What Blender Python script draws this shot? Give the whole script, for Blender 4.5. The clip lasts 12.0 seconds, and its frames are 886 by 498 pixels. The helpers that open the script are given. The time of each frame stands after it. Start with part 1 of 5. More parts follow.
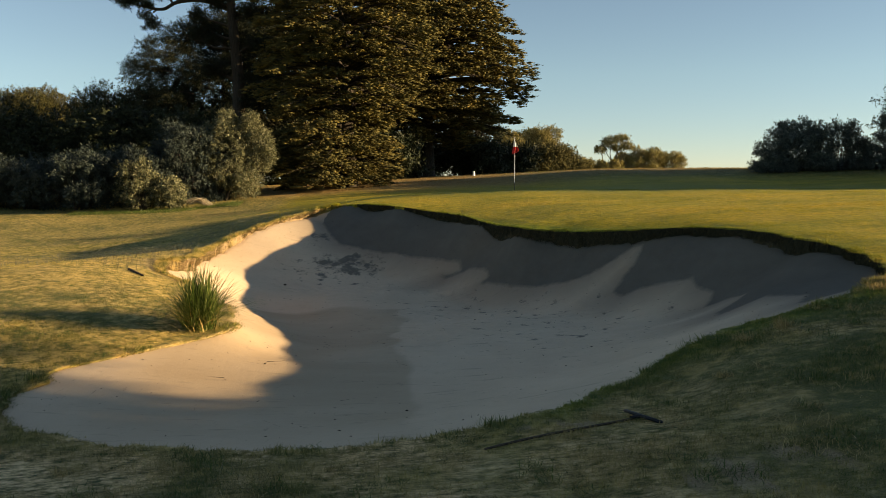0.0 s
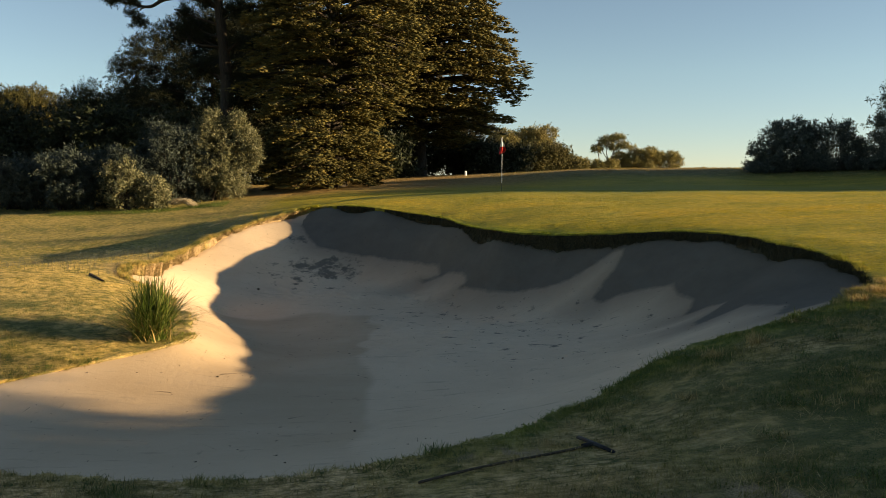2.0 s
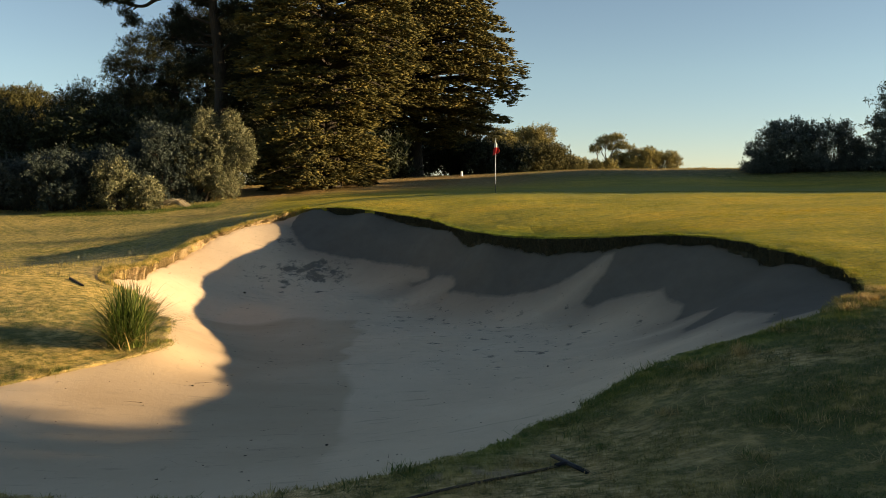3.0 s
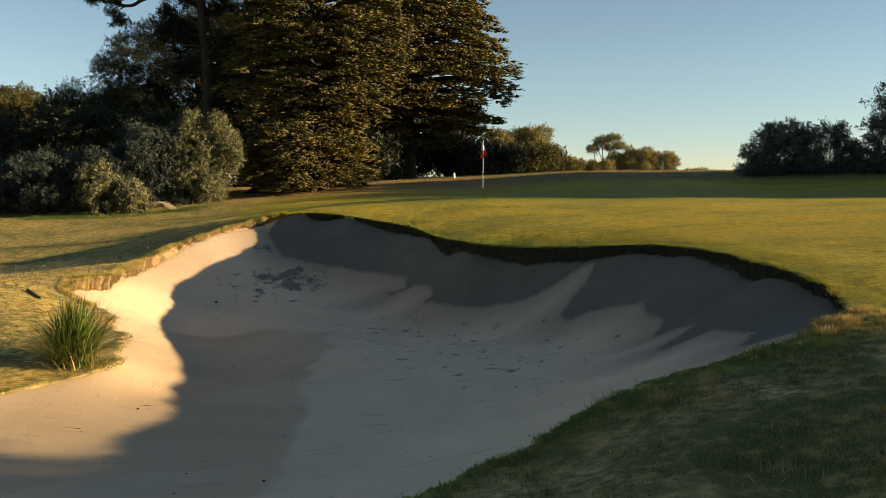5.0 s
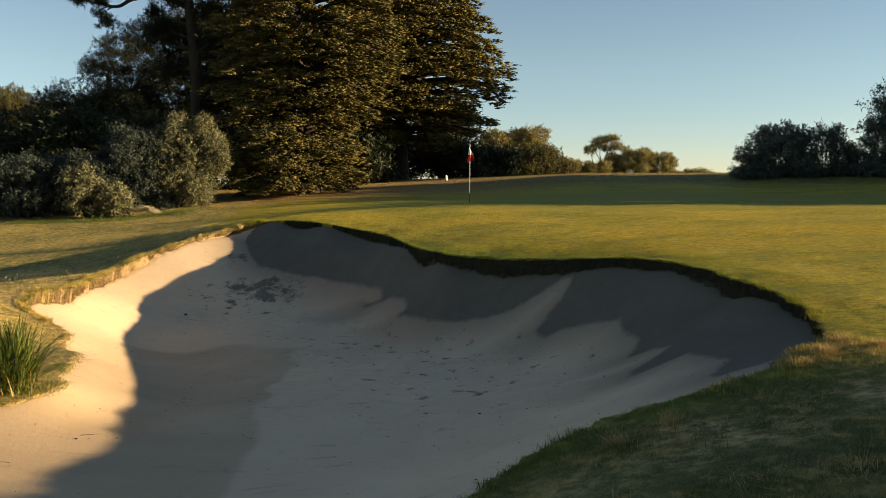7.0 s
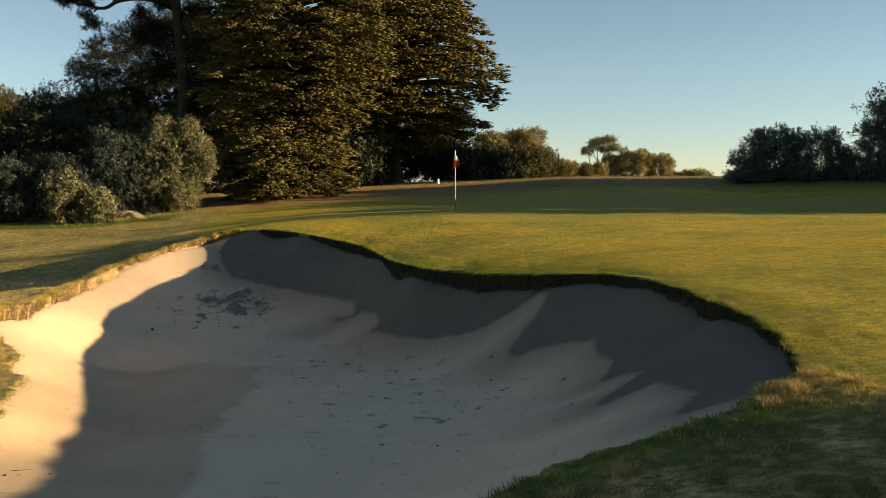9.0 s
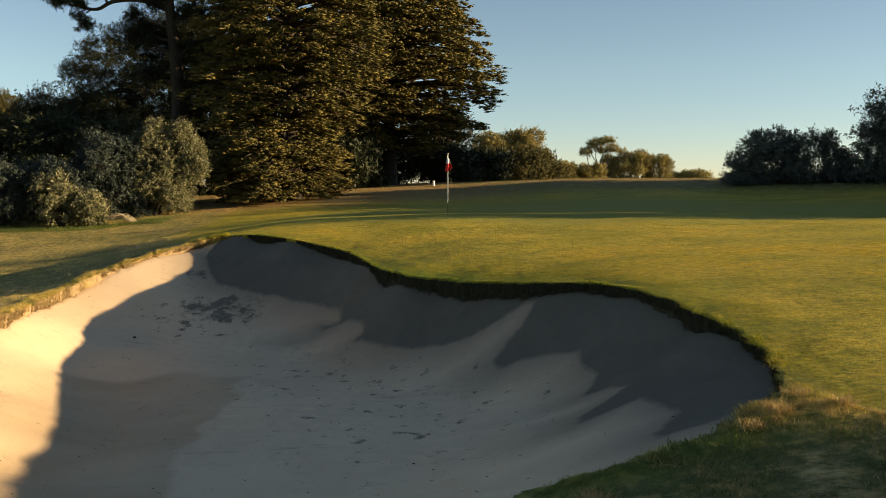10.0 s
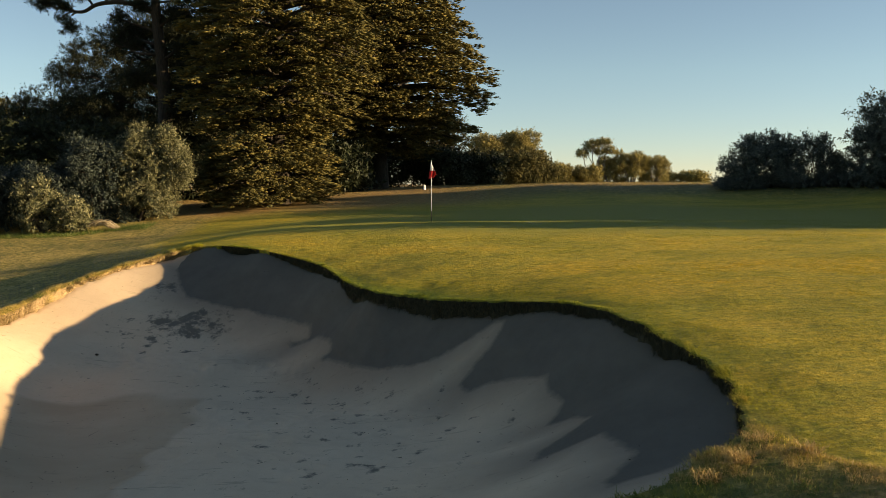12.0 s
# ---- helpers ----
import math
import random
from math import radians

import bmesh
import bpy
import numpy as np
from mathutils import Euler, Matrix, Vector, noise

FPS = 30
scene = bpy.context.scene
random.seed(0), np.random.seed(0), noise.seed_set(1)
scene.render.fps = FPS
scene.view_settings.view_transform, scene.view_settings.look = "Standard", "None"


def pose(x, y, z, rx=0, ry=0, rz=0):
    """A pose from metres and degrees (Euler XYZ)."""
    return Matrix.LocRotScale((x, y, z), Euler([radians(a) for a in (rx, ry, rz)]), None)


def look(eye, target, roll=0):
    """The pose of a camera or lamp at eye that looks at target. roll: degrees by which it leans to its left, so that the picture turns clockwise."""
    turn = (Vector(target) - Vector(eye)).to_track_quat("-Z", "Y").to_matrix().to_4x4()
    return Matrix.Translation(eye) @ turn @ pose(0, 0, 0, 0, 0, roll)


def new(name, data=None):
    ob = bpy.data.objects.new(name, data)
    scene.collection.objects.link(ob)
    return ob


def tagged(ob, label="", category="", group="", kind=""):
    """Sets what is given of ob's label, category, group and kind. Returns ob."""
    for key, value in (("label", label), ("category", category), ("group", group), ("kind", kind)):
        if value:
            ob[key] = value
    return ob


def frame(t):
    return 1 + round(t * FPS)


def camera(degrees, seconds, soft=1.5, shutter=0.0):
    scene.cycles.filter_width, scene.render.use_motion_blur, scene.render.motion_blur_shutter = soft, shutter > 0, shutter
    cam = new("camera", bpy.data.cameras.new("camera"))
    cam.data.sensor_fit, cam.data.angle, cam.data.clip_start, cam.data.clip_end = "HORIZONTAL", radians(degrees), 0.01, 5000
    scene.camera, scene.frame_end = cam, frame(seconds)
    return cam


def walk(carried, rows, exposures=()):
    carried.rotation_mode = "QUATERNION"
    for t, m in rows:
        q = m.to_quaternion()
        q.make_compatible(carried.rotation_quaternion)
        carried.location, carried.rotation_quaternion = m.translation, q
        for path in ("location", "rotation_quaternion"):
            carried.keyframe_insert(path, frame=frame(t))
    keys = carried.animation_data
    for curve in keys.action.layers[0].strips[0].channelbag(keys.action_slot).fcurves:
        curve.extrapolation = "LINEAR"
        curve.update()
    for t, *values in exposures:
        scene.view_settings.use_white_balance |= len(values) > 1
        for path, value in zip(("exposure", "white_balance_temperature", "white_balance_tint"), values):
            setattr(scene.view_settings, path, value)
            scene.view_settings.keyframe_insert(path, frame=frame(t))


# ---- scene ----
cam = camera(52.6, 12.0, 0.65)
# seconds, eye in metres, then yaw (left), pitch (up) and roll in degrees
PATH = [
    (0, (-0.0052, 0.0008, 2.0030), (0.015, -3.991, 0.027)),
    (1, (0.2418, 0.3108, 2.0272), (-0.028, -4.029, 0.052)),
    (2, (0.4855, 0.6225, 2.0692), (-0.060, -4.062, 0.076)),
    (3, (0.7282, 0.9363, 2.1270), (-0.082, -4.089, 0.098)),
    (4, (0.9715, 1.2522, 2.1986), (-0.097, -4.111, 0.119)),
    (5, (1.2169, 1.5701, 2.2822), (-0.106, -4.128, 0.138)),
    (6, (1.4656, 1.8892, 2.3759), (-0.112, -4.141, 0.154)),
    (7, (1.7184, 2.2085, 2.4780), (-0.115, -4.149, 0.166)),
    (8, (1.9758, 2.5267, 2.5869), (-0.118, -4.153, 0.175)),
    (9, (2.2381, 2.8420, 2.7010), (-0.122, -4.154, 0.180)),
    (10, (2.5052, 3.1525, 2.8188), (-0.130, -4.151, 0.180)),
    (11, (2.7765, 3.4557, 2.9389), (-0.142, -4.144, 0.174)),
    (12, (3.0515, 3.7489, 3.0600), (-0.161, -4.134, 0.163)),
]
walk(cam, [(t, pose(x, y, z, 0, 0, yaw) @ pose(0, 0, 0, 90 + pitch) @ pose(0, 0, 0, 0, 0, roll))
           for t, (x, y, z), (yaw, pitch, roll) in PATH],
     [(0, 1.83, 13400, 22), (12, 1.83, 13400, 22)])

# ==== place
# ---- light: a low evening sun from the right, slightly behind the camera
SUN_ELEV, SUN_SIDE = radians(10.6), radians(94.5)      # height, and bearing clockwise from +y
TO_SUN = Vector((math.cos(SUN_ELEV) * math.sin(SUN_SIDE), math.cos(SUN_ELEV) * math.cos(SUN_SIDE), math.sin(SUN_ELEV)))
world = bpy.data.worlds.new("evening_sky")
scene.world = world
world.use_nodes = True
wn = world.node_tree.nodes
sky = wn.new("ShaderNodeTexSky")
sky.sky_type = "NISHITA"
sky.sun_disc = False
sky.altitude = 3000
sky.sun_elevation, sky.sun_rotation = SUN_ELEV, SUN_SIDE
sky.air_density, sky.dust_density, sky.ozone_density = 1.0, 0.3, 4.6
wn["Background"].inputs["Strength"].default_value = 0.074
clear = wn.new("ShaderNodeMix")                        # a clear, slightly cyan evening sky
clear.data_type, clear.blend_type = "RGBA", "MULTIPLY"
clear.inputs[0].default_value = 1.0
way = wn.new("ShaderNodeTexCoord")
up = wn.new("ShaderNodeSeparateXYZ")
haze = wn.new("ShaderNodeValToRGB")                    # thin grey haze low over the land
for stop, (at, tint) in zip([haze.color_ramp.elements[0], haze.color_ramp.elements[1], haze.color_ramp.elements.new(0.12)], ((0.0, (0.82, 0.79, 0.80)), (0.40, (1.0, 1.03, 0.91)), (0.12, (0.96, 0.98, 0.87)))):
    stop.position, stop.color = at, (*tint, 1)
world.node_tree.links.new(way.outputs["Generated"], up.inputs[0])
world.node_tree.links.new(up.outputs["Z"], haze.inputs[0])
world.node_tree.links.new(haze.outputs["Color"], clear.inputs[7])
world.node_tree.links.new(sky.outputs["Color"], clear.inputs[6])
world.node_tree.links.new(clear.outputs[2], wn["Background"].inputs["Color"])
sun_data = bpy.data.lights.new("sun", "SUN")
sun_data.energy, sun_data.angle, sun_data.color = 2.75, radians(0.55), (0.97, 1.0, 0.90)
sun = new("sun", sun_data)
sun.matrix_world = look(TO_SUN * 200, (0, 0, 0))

rng = np.random.default_rng(7)


# ---- materials
def material(name, rough=0.9):
    m = bpy.data.materials.new(name)
    m.use_nodes = True
    b = m.node_tree.nodes["Principled BSDF"]
    b.inputs["Roughness"].default_value = rough
    b.inputs["Specular IOR Level"].default_value = 0.2
    return m, m.node_tree, b


def node(tree, kind, links=(), **values):
    n = tree.nodes.new(kind)
    for key, value in values.items():
        n.inputs[key.replace("_", " ")].default_value = value
    for source, socket in links:
        tree.links.new(source, n.inputs[socket])
    return n


def noise_of(tree, scale, detail=4.0, rough=0.55, stretch=None, source="Position"):
    geo = node(tree, "ShaderNodeNewGeometry")
    vec = geo.outputs["Position"]
    if stretch:
        vec = node(tree, "ShaderNodeVectorMath", [(vec, 0)])
        vec.operation = "MULTIPLY"
        vec.inputs[1].default_value = stretch
        vec = vec.outputs[0]
    return node(tree, "ShaderNodeTexNoise", [(vec, "Vector")], Scale=scale, Detail=detail, Roughness=rough).outputs["Fac"]


def ramp(tree, fac, stops):
    n = node(tree, "ShaderNodeValToRGB", [(fac, "Fac")])
    e = n.color_ramp.elements
    while len(e) < len(stops):
        e.new(0.5)
    for el, (p, c) in zip(e, stops):
        el.position, el.color = p, (*c, 1)
    return n.outputs["Color"]


def mix(tree, fac, a, b, how="MIX"):
    n = tree.nodes.new("ShaderNodeMix")
    n.data_type, n.blend_type = "RGBA", how
    for value, socket in ((fac, 0), (a, 6), (b, 7)):
        if isinstance(value, (int, float)):
            n.inputs[socket].default_value = value
        elif isinstance(value, tuple):
            n.inputs[socket].default_value = (*value, 1)
        else:
            tree.links.new(value, n.inputs[socket])
    return n.outputs[2]


def maths(tree, how, a, b=0.0):
    n = tree.nodes.new("ShaderNodeMath")
    n.operation = how
    for k, v in enumerate((a, b)):
        if isinstance(v, (int, float)):
            n.inputs[k].default_value = v
        else:
            tree.links.new(v, n.inputs[k])
    return n.outputs[0]


def attribute(tree, name):
    n = tree.nodes.new("ShaderNodeAttribute")
    n.attribute_name = name
    return n.outputs["Fac"]


def bump(tree, bsdf, height, strength, distance):
    b = node(tree, "ShaderNodeBump", [(height, "Height")], Strength=strength, Distance=distance)
    tree.links.new(b.outputs["Normal"], bsdf.inputs["Normal"])


def leafy(name, dark, light, tip, rough=0.6, through_light=0.25, spot=1.5, own=1.0):
    """Foliage: colour varies leaf by leaf and in soft patches; a part of the light comes through."""
    m, t, b = material(name, rough)
    rnd = node(t, "ShaderNodeNewGeometry").outputs["Random Per Island"]
    if own < 1:
        soft = node(t, "ShaderNodeMapRange", [(noise_of(t, 1.9, 3.0, 0.6), "Value")])
        soft.inputs["From Min"].default_value, soft.inputs["From Max"].default_value = 0.3, 0.7
        rnd = maths(t, "ADD", maths(t, "MULTIPLY", rnd, own), maths(t, "MULTIPLY", soft.outputs[0], 1 - own))
    col = ramp(t, rnd, [(0.0, dark), (0.6, light), (1.0, tip)])
    patch = noise_of(t, spot, 3.0)
    col = mix(t, maths(t, "MULTIPLY", patch, 0.7), col, dark)
    t.links.new(col, b.inputs["Base Color"])
    if through_light:
        tr = node(t, "ShaderNodeBsdfTranslucent", [(col, "Color")])
        sh = node(t, "ShaderNodeMixShader", [(b.outputs[0], 1), (tr.outputs[0], 2)], Fac=through_light)
        t.links.new(sh.outputs[0], t.nodes["Material Output"].inputs["Surface"])
    return m


def sand_material():
    m, t, b = material("sand", 0.95)
    grain = noise_of(t, 220.0, 2.0, 0.7)
    cloud = noise_of(t, 0.55, 5.0, 0.6)
    drift = noise_of(t, 1.7, 6.0, 0.68, (1.0, 0.6, 1.0))
    col = ramp(t, cloud, [(0.3, (0.66, 0.452, 0.305)), (0.55, (0.735, 0.512, 0.352)), (0.75, (0.775, 0.557, 0.394))])
    col = mix(t, 0.3, col, ramp(t, drift, [(0.35, (0.56, 0.385, 0.245)), (0.6, (0.77, 0.54, 0.35))]))
    col = mix(t, 0.16, col, ramp(t, grain, [(0.3, (0.34, 0.235, 0.16)), (0.7, (0.78, 0.60, 0.45))]))
    # browner tint on the left of the floor, varied by noise
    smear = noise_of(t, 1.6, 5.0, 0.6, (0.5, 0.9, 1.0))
    col = mix(t, maths(t, "MULTIPLY", attribute(t, "browned"), maths(t, "ADD", 0.55, maths(t, "MULTIPLY", smear, 0.7))), col, (0.47, 0.315, 0.198))
    for scale, stretch, low in ((3.2, (0.45, 2.6, 1.0), 0.60), (6.0, (1.7, 0.5, 1.0), 0.63), (9.0, (0.5, 1.5, 1.0), 0.64)):
        drag = node(t, "ShaderNodeMapRange", [(noise_of(t, scale, 5.0, 0.68, stretch), "Value")])
        drag.inputs["From Min"].default_value, drag.inputs["From Max"].default_value = low, low + 0.10
        col = mix(t, maths(t, "MULTIPLY", drag.outputs[0], 0.5), col, (0.30, 0.215, 0.145))
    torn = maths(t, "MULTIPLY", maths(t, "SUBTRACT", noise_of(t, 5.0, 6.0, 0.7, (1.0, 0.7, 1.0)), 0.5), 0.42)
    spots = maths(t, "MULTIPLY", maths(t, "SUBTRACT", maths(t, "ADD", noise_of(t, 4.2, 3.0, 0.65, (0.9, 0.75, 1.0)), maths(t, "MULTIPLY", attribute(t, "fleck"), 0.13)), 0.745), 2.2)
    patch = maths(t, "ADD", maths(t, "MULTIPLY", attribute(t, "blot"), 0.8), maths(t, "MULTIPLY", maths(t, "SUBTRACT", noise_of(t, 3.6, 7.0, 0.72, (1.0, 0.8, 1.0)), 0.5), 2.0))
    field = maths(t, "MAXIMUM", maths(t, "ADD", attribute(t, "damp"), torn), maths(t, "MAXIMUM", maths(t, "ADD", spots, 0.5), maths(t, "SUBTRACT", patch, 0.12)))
    # wide gradient: damp halo, with the lip's deep shade put into the colour
    damp_shade = node(t, "ShaderNodeMapRange", [(maths(t, "ADD", attribute(t, "damp_shade"), torn), "Value")])
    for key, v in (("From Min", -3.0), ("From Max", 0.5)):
        damp_shade.inputs[key].default_value = v
    col = mix(t, maths(t, "MULTIPLY", maths(t, "POWER", damp_shade.outputs[0], 1.4), 0.9), col, (0.25, 0.185, 0.135))
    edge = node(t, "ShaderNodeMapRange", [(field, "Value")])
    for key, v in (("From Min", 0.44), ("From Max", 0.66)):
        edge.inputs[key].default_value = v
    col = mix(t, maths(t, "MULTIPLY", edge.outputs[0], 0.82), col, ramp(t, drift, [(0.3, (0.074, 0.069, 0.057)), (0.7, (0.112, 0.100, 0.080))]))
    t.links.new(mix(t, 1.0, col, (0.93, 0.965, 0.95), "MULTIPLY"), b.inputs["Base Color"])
    h = maths(t, "ADD", maths(t, "MULTIPLY", noise_of(t, 42.0, 4.0, 0.65), 0.3), maths(t, "MULTIPLY", noise_of(t, 11.0, 4.0, 0.6), 0.45))
    bump(t, b, h, 0.32, 0.03)
    return m


def turf_material(name, blade=False):
    """Turf: mown and yellowish where the attribute says so, rough and patchy with dead grass elsewhere."""
    m, t, b = material(name, 0.85)
    mown = attribute(t, "mown")
    p1, p2, p3 = noise_of(t, 1.5, 5.0, 0.62), noise_of(t, 6.0, 4.0, 0.6), noise_of(t, 60.0, 3.0, 0.7)
    rough_col = ramp(t, p1, [(0.45, (0.030, 0.082, 0.026)), (0.54, (0.085, 0.122, 0.038)), (0.63, (0.44, 0.31, 0.13))])
    rough_col = mix(t, 0.5, rough_col, ramp(t, p2, [(0.45, (0.028, 0.074, 0.024)), (0.54, (0.095, 0.128, 0.04)), (0.62, (0.52, 0.37, 0.16))]))
    straw = ramp(t, mix(t, 0.5, p2, noise_of(t, 19.0, 4.0, 0.7, (0.6, 1.6, 1.0))), [(0.41, (0.050, 0.105, 0.022)), (0.475, (0.38, 0.29, 0.09)), (0.57, (0.88, 0.63, 0.27))])
    rough_col = mix(t, attribute(t, "parched"), rough_col, straw)
    streak = noise_of(t, 1.1, 4.0, 0.6, (0.35, 1.6, 1.0))
    mown_col = ramp(t, streak, [(0.36, (0.23, 0.25, 0.026)), (0.5, (0.37, 0.32, 0.038)), (0.62, (0.52, 0.38, 0.055))])
    fine = noise_of(t, 8.0, 8.0, 0.82, (0.7, 1.6, 1.0))
    mown_col = mix(t, 0.72, mown_col, ramp(t, fine, [(0.40, (0.08, 0.12, 0.018)), (0.5, (0.34, 0.30, 0.04)), (0.60, (0.74, 0.53, 0.10))]))
    deep = noise_of(t, 0.45, 4.0, 0.6, (0.7, 1.5, 1.0))
    mown_col = mix(t, 0.8, mown_col, ramp(t, deep, [(0.40, (0.40, 0.60, 0.42)), (0.50, (0.95, 0.98, 1.0)), (0.62, (1.25, 1.05, 0.85))]), "MULTIPLY")
    mown_col = mix(t, 0.35, mown_col, ramp(t, p2, [(0.38, (0.19, 0.22, 0.025)), (0.6, (0.44, 0.35, 0.05))]))
    nap = noise_of(t, 26.0, 5.0, 0.75, (1.0, 0.55, 1.0))
    mown_col = mix(t, 0.75, mown_col, ramp(t, nap, [(0.34, (0.45, 0.55, 0.5)), (0.5, (1.0, 1.0, 1.0)), (0.66, (1.5, 1.4, 1.3))]), "MULTIPLY")
    mown_col = mix(t, 1.0, mown_col, (0.84, 0.86, 0.95), "MULTIPLY")
    col = mix(t, mown, rough_col, mown_col)
    if blade:
        rnd = node(t, "ShaderNodeNewGeometry").outputs["Random Per Island"]
        col = mix(t, maths(t, "SUBTRACT", 0.42, maths(t, "MULTIPLY", mown, 0.26)), col, mix(t, mown, ramp(t, rnd, [(0.0, (0.030, 0.080, 0.024)), (0.6, (0.095, 0.135, 0.042)), (0.82, (0.34, 0.26, 0.12)), (1.0, (0.62, 0.48, 0.27))]),
                                     ramp(t, rnd, [(0.0, (0.10, 0.14, 0.018)), (0.55, (0.36, 0.33, 0.042)), (1.0, (0.72, 0.54, 0.11))])))
    else:
        col = mix(t, maths(t, "SUBTRACT", 0.5, maths(t, "MULTIPLY", mown, 0.3)), col, ramp(t, p3, [(0.3, (0.05, 0.05, 0.02)), (0.7, (0.27, 0.22, 0.09))]))
    col = mix(t, attribute(t, "lush"), col, ramp(t, p2, [(0.35, (0.052, 0.112, 0.024)), (0.65, (0.145, 0.20, 0.034))]))
    green = attribute(t, "putting")
    col = mix(t, green, col, mix(t, p1, (0.16, 0.185, 0.045), (0.21, 0.215, 0.055)))
    col = mix(t, attribute(t, "dry"), col, ramp(t, p2, [(0.3, (0.15, 0.105, 0.05)), (0.7, (0.34, 0.225, 0.115))]))
    litter = noise_of(t, 13.0, 6.0, 0.75, (0.6, 1.3, 1.0))
    thatch = ramp(t, mix(t, 0.75, p2, litter), [(0.41, (0.06, 0.085, 0.032)), (0.46, (0.28, 0.20, 0.10)), (0.52, (0.56, 0.38, 0.21)), (0.59, (0.82, 0.61, 0.38))])
    col = mix(t, maths(t, "MULTIPLY", attribute(t, "thatch"), 0.7 if blade else 1.0), col, thatch)
    if not blade:
        col = mix(t, attribute(t, "bare"), col, ramp(t, p3, [(0.3, (0.15, 0.105, 0.062)), (0.65, (0.42, 0.31, 0.21))]))
    col = mix(t, 1.0, col, mix(t, mown, (1.24, 1.15, 1.0), (1.34, 1.17, 0.90)), "MULTIPLY")
    t.links.new(col, b.inputs["Base Color"])
    if blade:
        tr = node(t, "ShaderNodeBsdfTranslucent", [(col, "Color")])
        sh = node(t, "ShaderNodeMixShader", [(b.outputs[0], 1), (tr.outputs[0], 2)], Fac=0.3)
        t.links.new(sh.outputs[0], t.nodes["Material Output"].inputs["Surface"])
    else:
        h = maths(t, "ADD", maths(t, "ADD", maths(t, "MULTIPLY", p3, 0.4), noise_of(t, 14.0, 5.0, 0.7)), maths(t, "MULTIPLY", noise_of(t, 4.2, 4.0, 0.6, (0.8, 1.3, 1.0)), 1.6))
        bump(t, b, h, 0.9, 0.045)
    return m


def plain(name, base, other, scale, rough=0.8, relief=0.3, distance=0.01, stretch=None):
    m, t, b = material(name, rough)
    n = noise_of(t, scale, 5.0, 0.6, stretch)
    t.links.new(ramp(t, n, [(0.3, base), (0.7, other)]), b.inputs["Base Color"])
    bump(t, b, n, relief, distance)
    return m


SAND = sand_material()
TURF, BLADE = turf_material("turf"), turf_material("grass_blade", True)
# near-black ramp: the shade under the lip is put into the soil colour
SHADED_SOIL = plain("shaded_lip_soil", (0.020, 0.022, 0.013), (0.070, 0.062, 0.036), 22.0, 0.95, 0.9, 0.04)
BARK = plain("grey_brown_bark", (0.022, 0.018, 0.013), (0.065, 0.05, 0.037), 6.0, 0.95, 0.9, 0.05, (4, 4, 0.6))
PALE_BARK = plain("pale_bark", (0.14, 0.12, 0.10), (0.34, 0.30, 0.25), 4.0, 0.9, 0.5, 0.03, (4, 4, 0.6))
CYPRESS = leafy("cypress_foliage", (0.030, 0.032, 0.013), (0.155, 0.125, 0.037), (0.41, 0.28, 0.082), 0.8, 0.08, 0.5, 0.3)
# darker ramp than the cypress: the grove's shade is in the spray colours
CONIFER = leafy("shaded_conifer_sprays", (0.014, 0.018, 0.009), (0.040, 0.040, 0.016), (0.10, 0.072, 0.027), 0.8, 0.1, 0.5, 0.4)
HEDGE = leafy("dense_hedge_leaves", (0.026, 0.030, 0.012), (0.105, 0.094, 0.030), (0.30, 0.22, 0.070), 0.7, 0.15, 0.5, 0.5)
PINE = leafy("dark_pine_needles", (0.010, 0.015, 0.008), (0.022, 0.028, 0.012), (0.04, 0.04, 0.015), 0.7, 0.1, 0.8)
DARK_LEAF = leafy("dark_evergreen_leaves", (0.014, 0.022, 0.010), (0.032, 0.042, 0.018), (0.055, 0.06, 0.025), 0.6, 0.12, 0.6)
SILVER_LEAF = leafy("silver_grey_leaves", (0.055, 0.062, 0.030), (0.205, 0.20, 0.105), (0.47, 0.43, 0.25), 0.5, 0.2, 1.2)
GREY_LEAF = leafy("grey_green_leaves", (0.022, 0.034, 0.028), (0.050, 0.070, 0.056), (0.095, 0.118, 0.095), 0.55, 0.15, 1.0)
COAST_LEAF = leafy("blue_green_coastal_leaves", (0.045, 0.062, 0.050), (0.100, 0.128, 0.105), (0.18, 0.21, 0.175), 0.5, 0.15, 1.0)
GUM_LEAF = leafy("olive_gum_leaves", (0.11, 0.10, 0.036), (0.31, 0.25, 0.085), (0.50, 0.37, 0.13), 0.55, 0.2, 0.4)
TUSSOCK_LEAF = leafy("tussock_blades", (0.042, 0.082, 0.016), (0.125, 0.175, 0.034), (0.28, 0.28, 0.095), 0.5, 0.2, 4.0)
STRAW = leafy("dry_straw_blades", (0.32, 0.205, 0.080), (0.60, 0.40, 0.165), (0.76, 0.55, 0.27), 0.7, 0.25, 2.0)
# lip roots painted shade-dark; the sunlit bank has its own brown ones
SHADED_ROOTS = leafy("shaded_lip_roots", (0.018, 0.019, 0.010), (0.055, 0.052, 0.026), (0.13, 0.105, 0.055), 0.9, 0.0, 3.0)
BANK_ROOTS = leafy("brown_bank_roots", (0.11, 0.08, 0.035), (0.31, 0.21, 0.10), (0.50, 0.36, 0.19), 0.9, 0.1, 3.0)
SEED_HEAD = leafy("pale_seed_heads", (0.16, 0.15, 0.09), (0.28, 0.26, 0.17), (0.42, 0.39, 0.27), 0.8, 0.2, 2.0)
DEBRIS = plain("dark_plant_debris", (0.03, 0.022, 0.016), (0.08, 0.06, 0.04), 30.0)
WHITE_PAINT = plain("white_gloss_paint", (0.70, 0.70, 0.68), (0.82, 0.82, 0.80), 8.0, 0.4, 0.05)
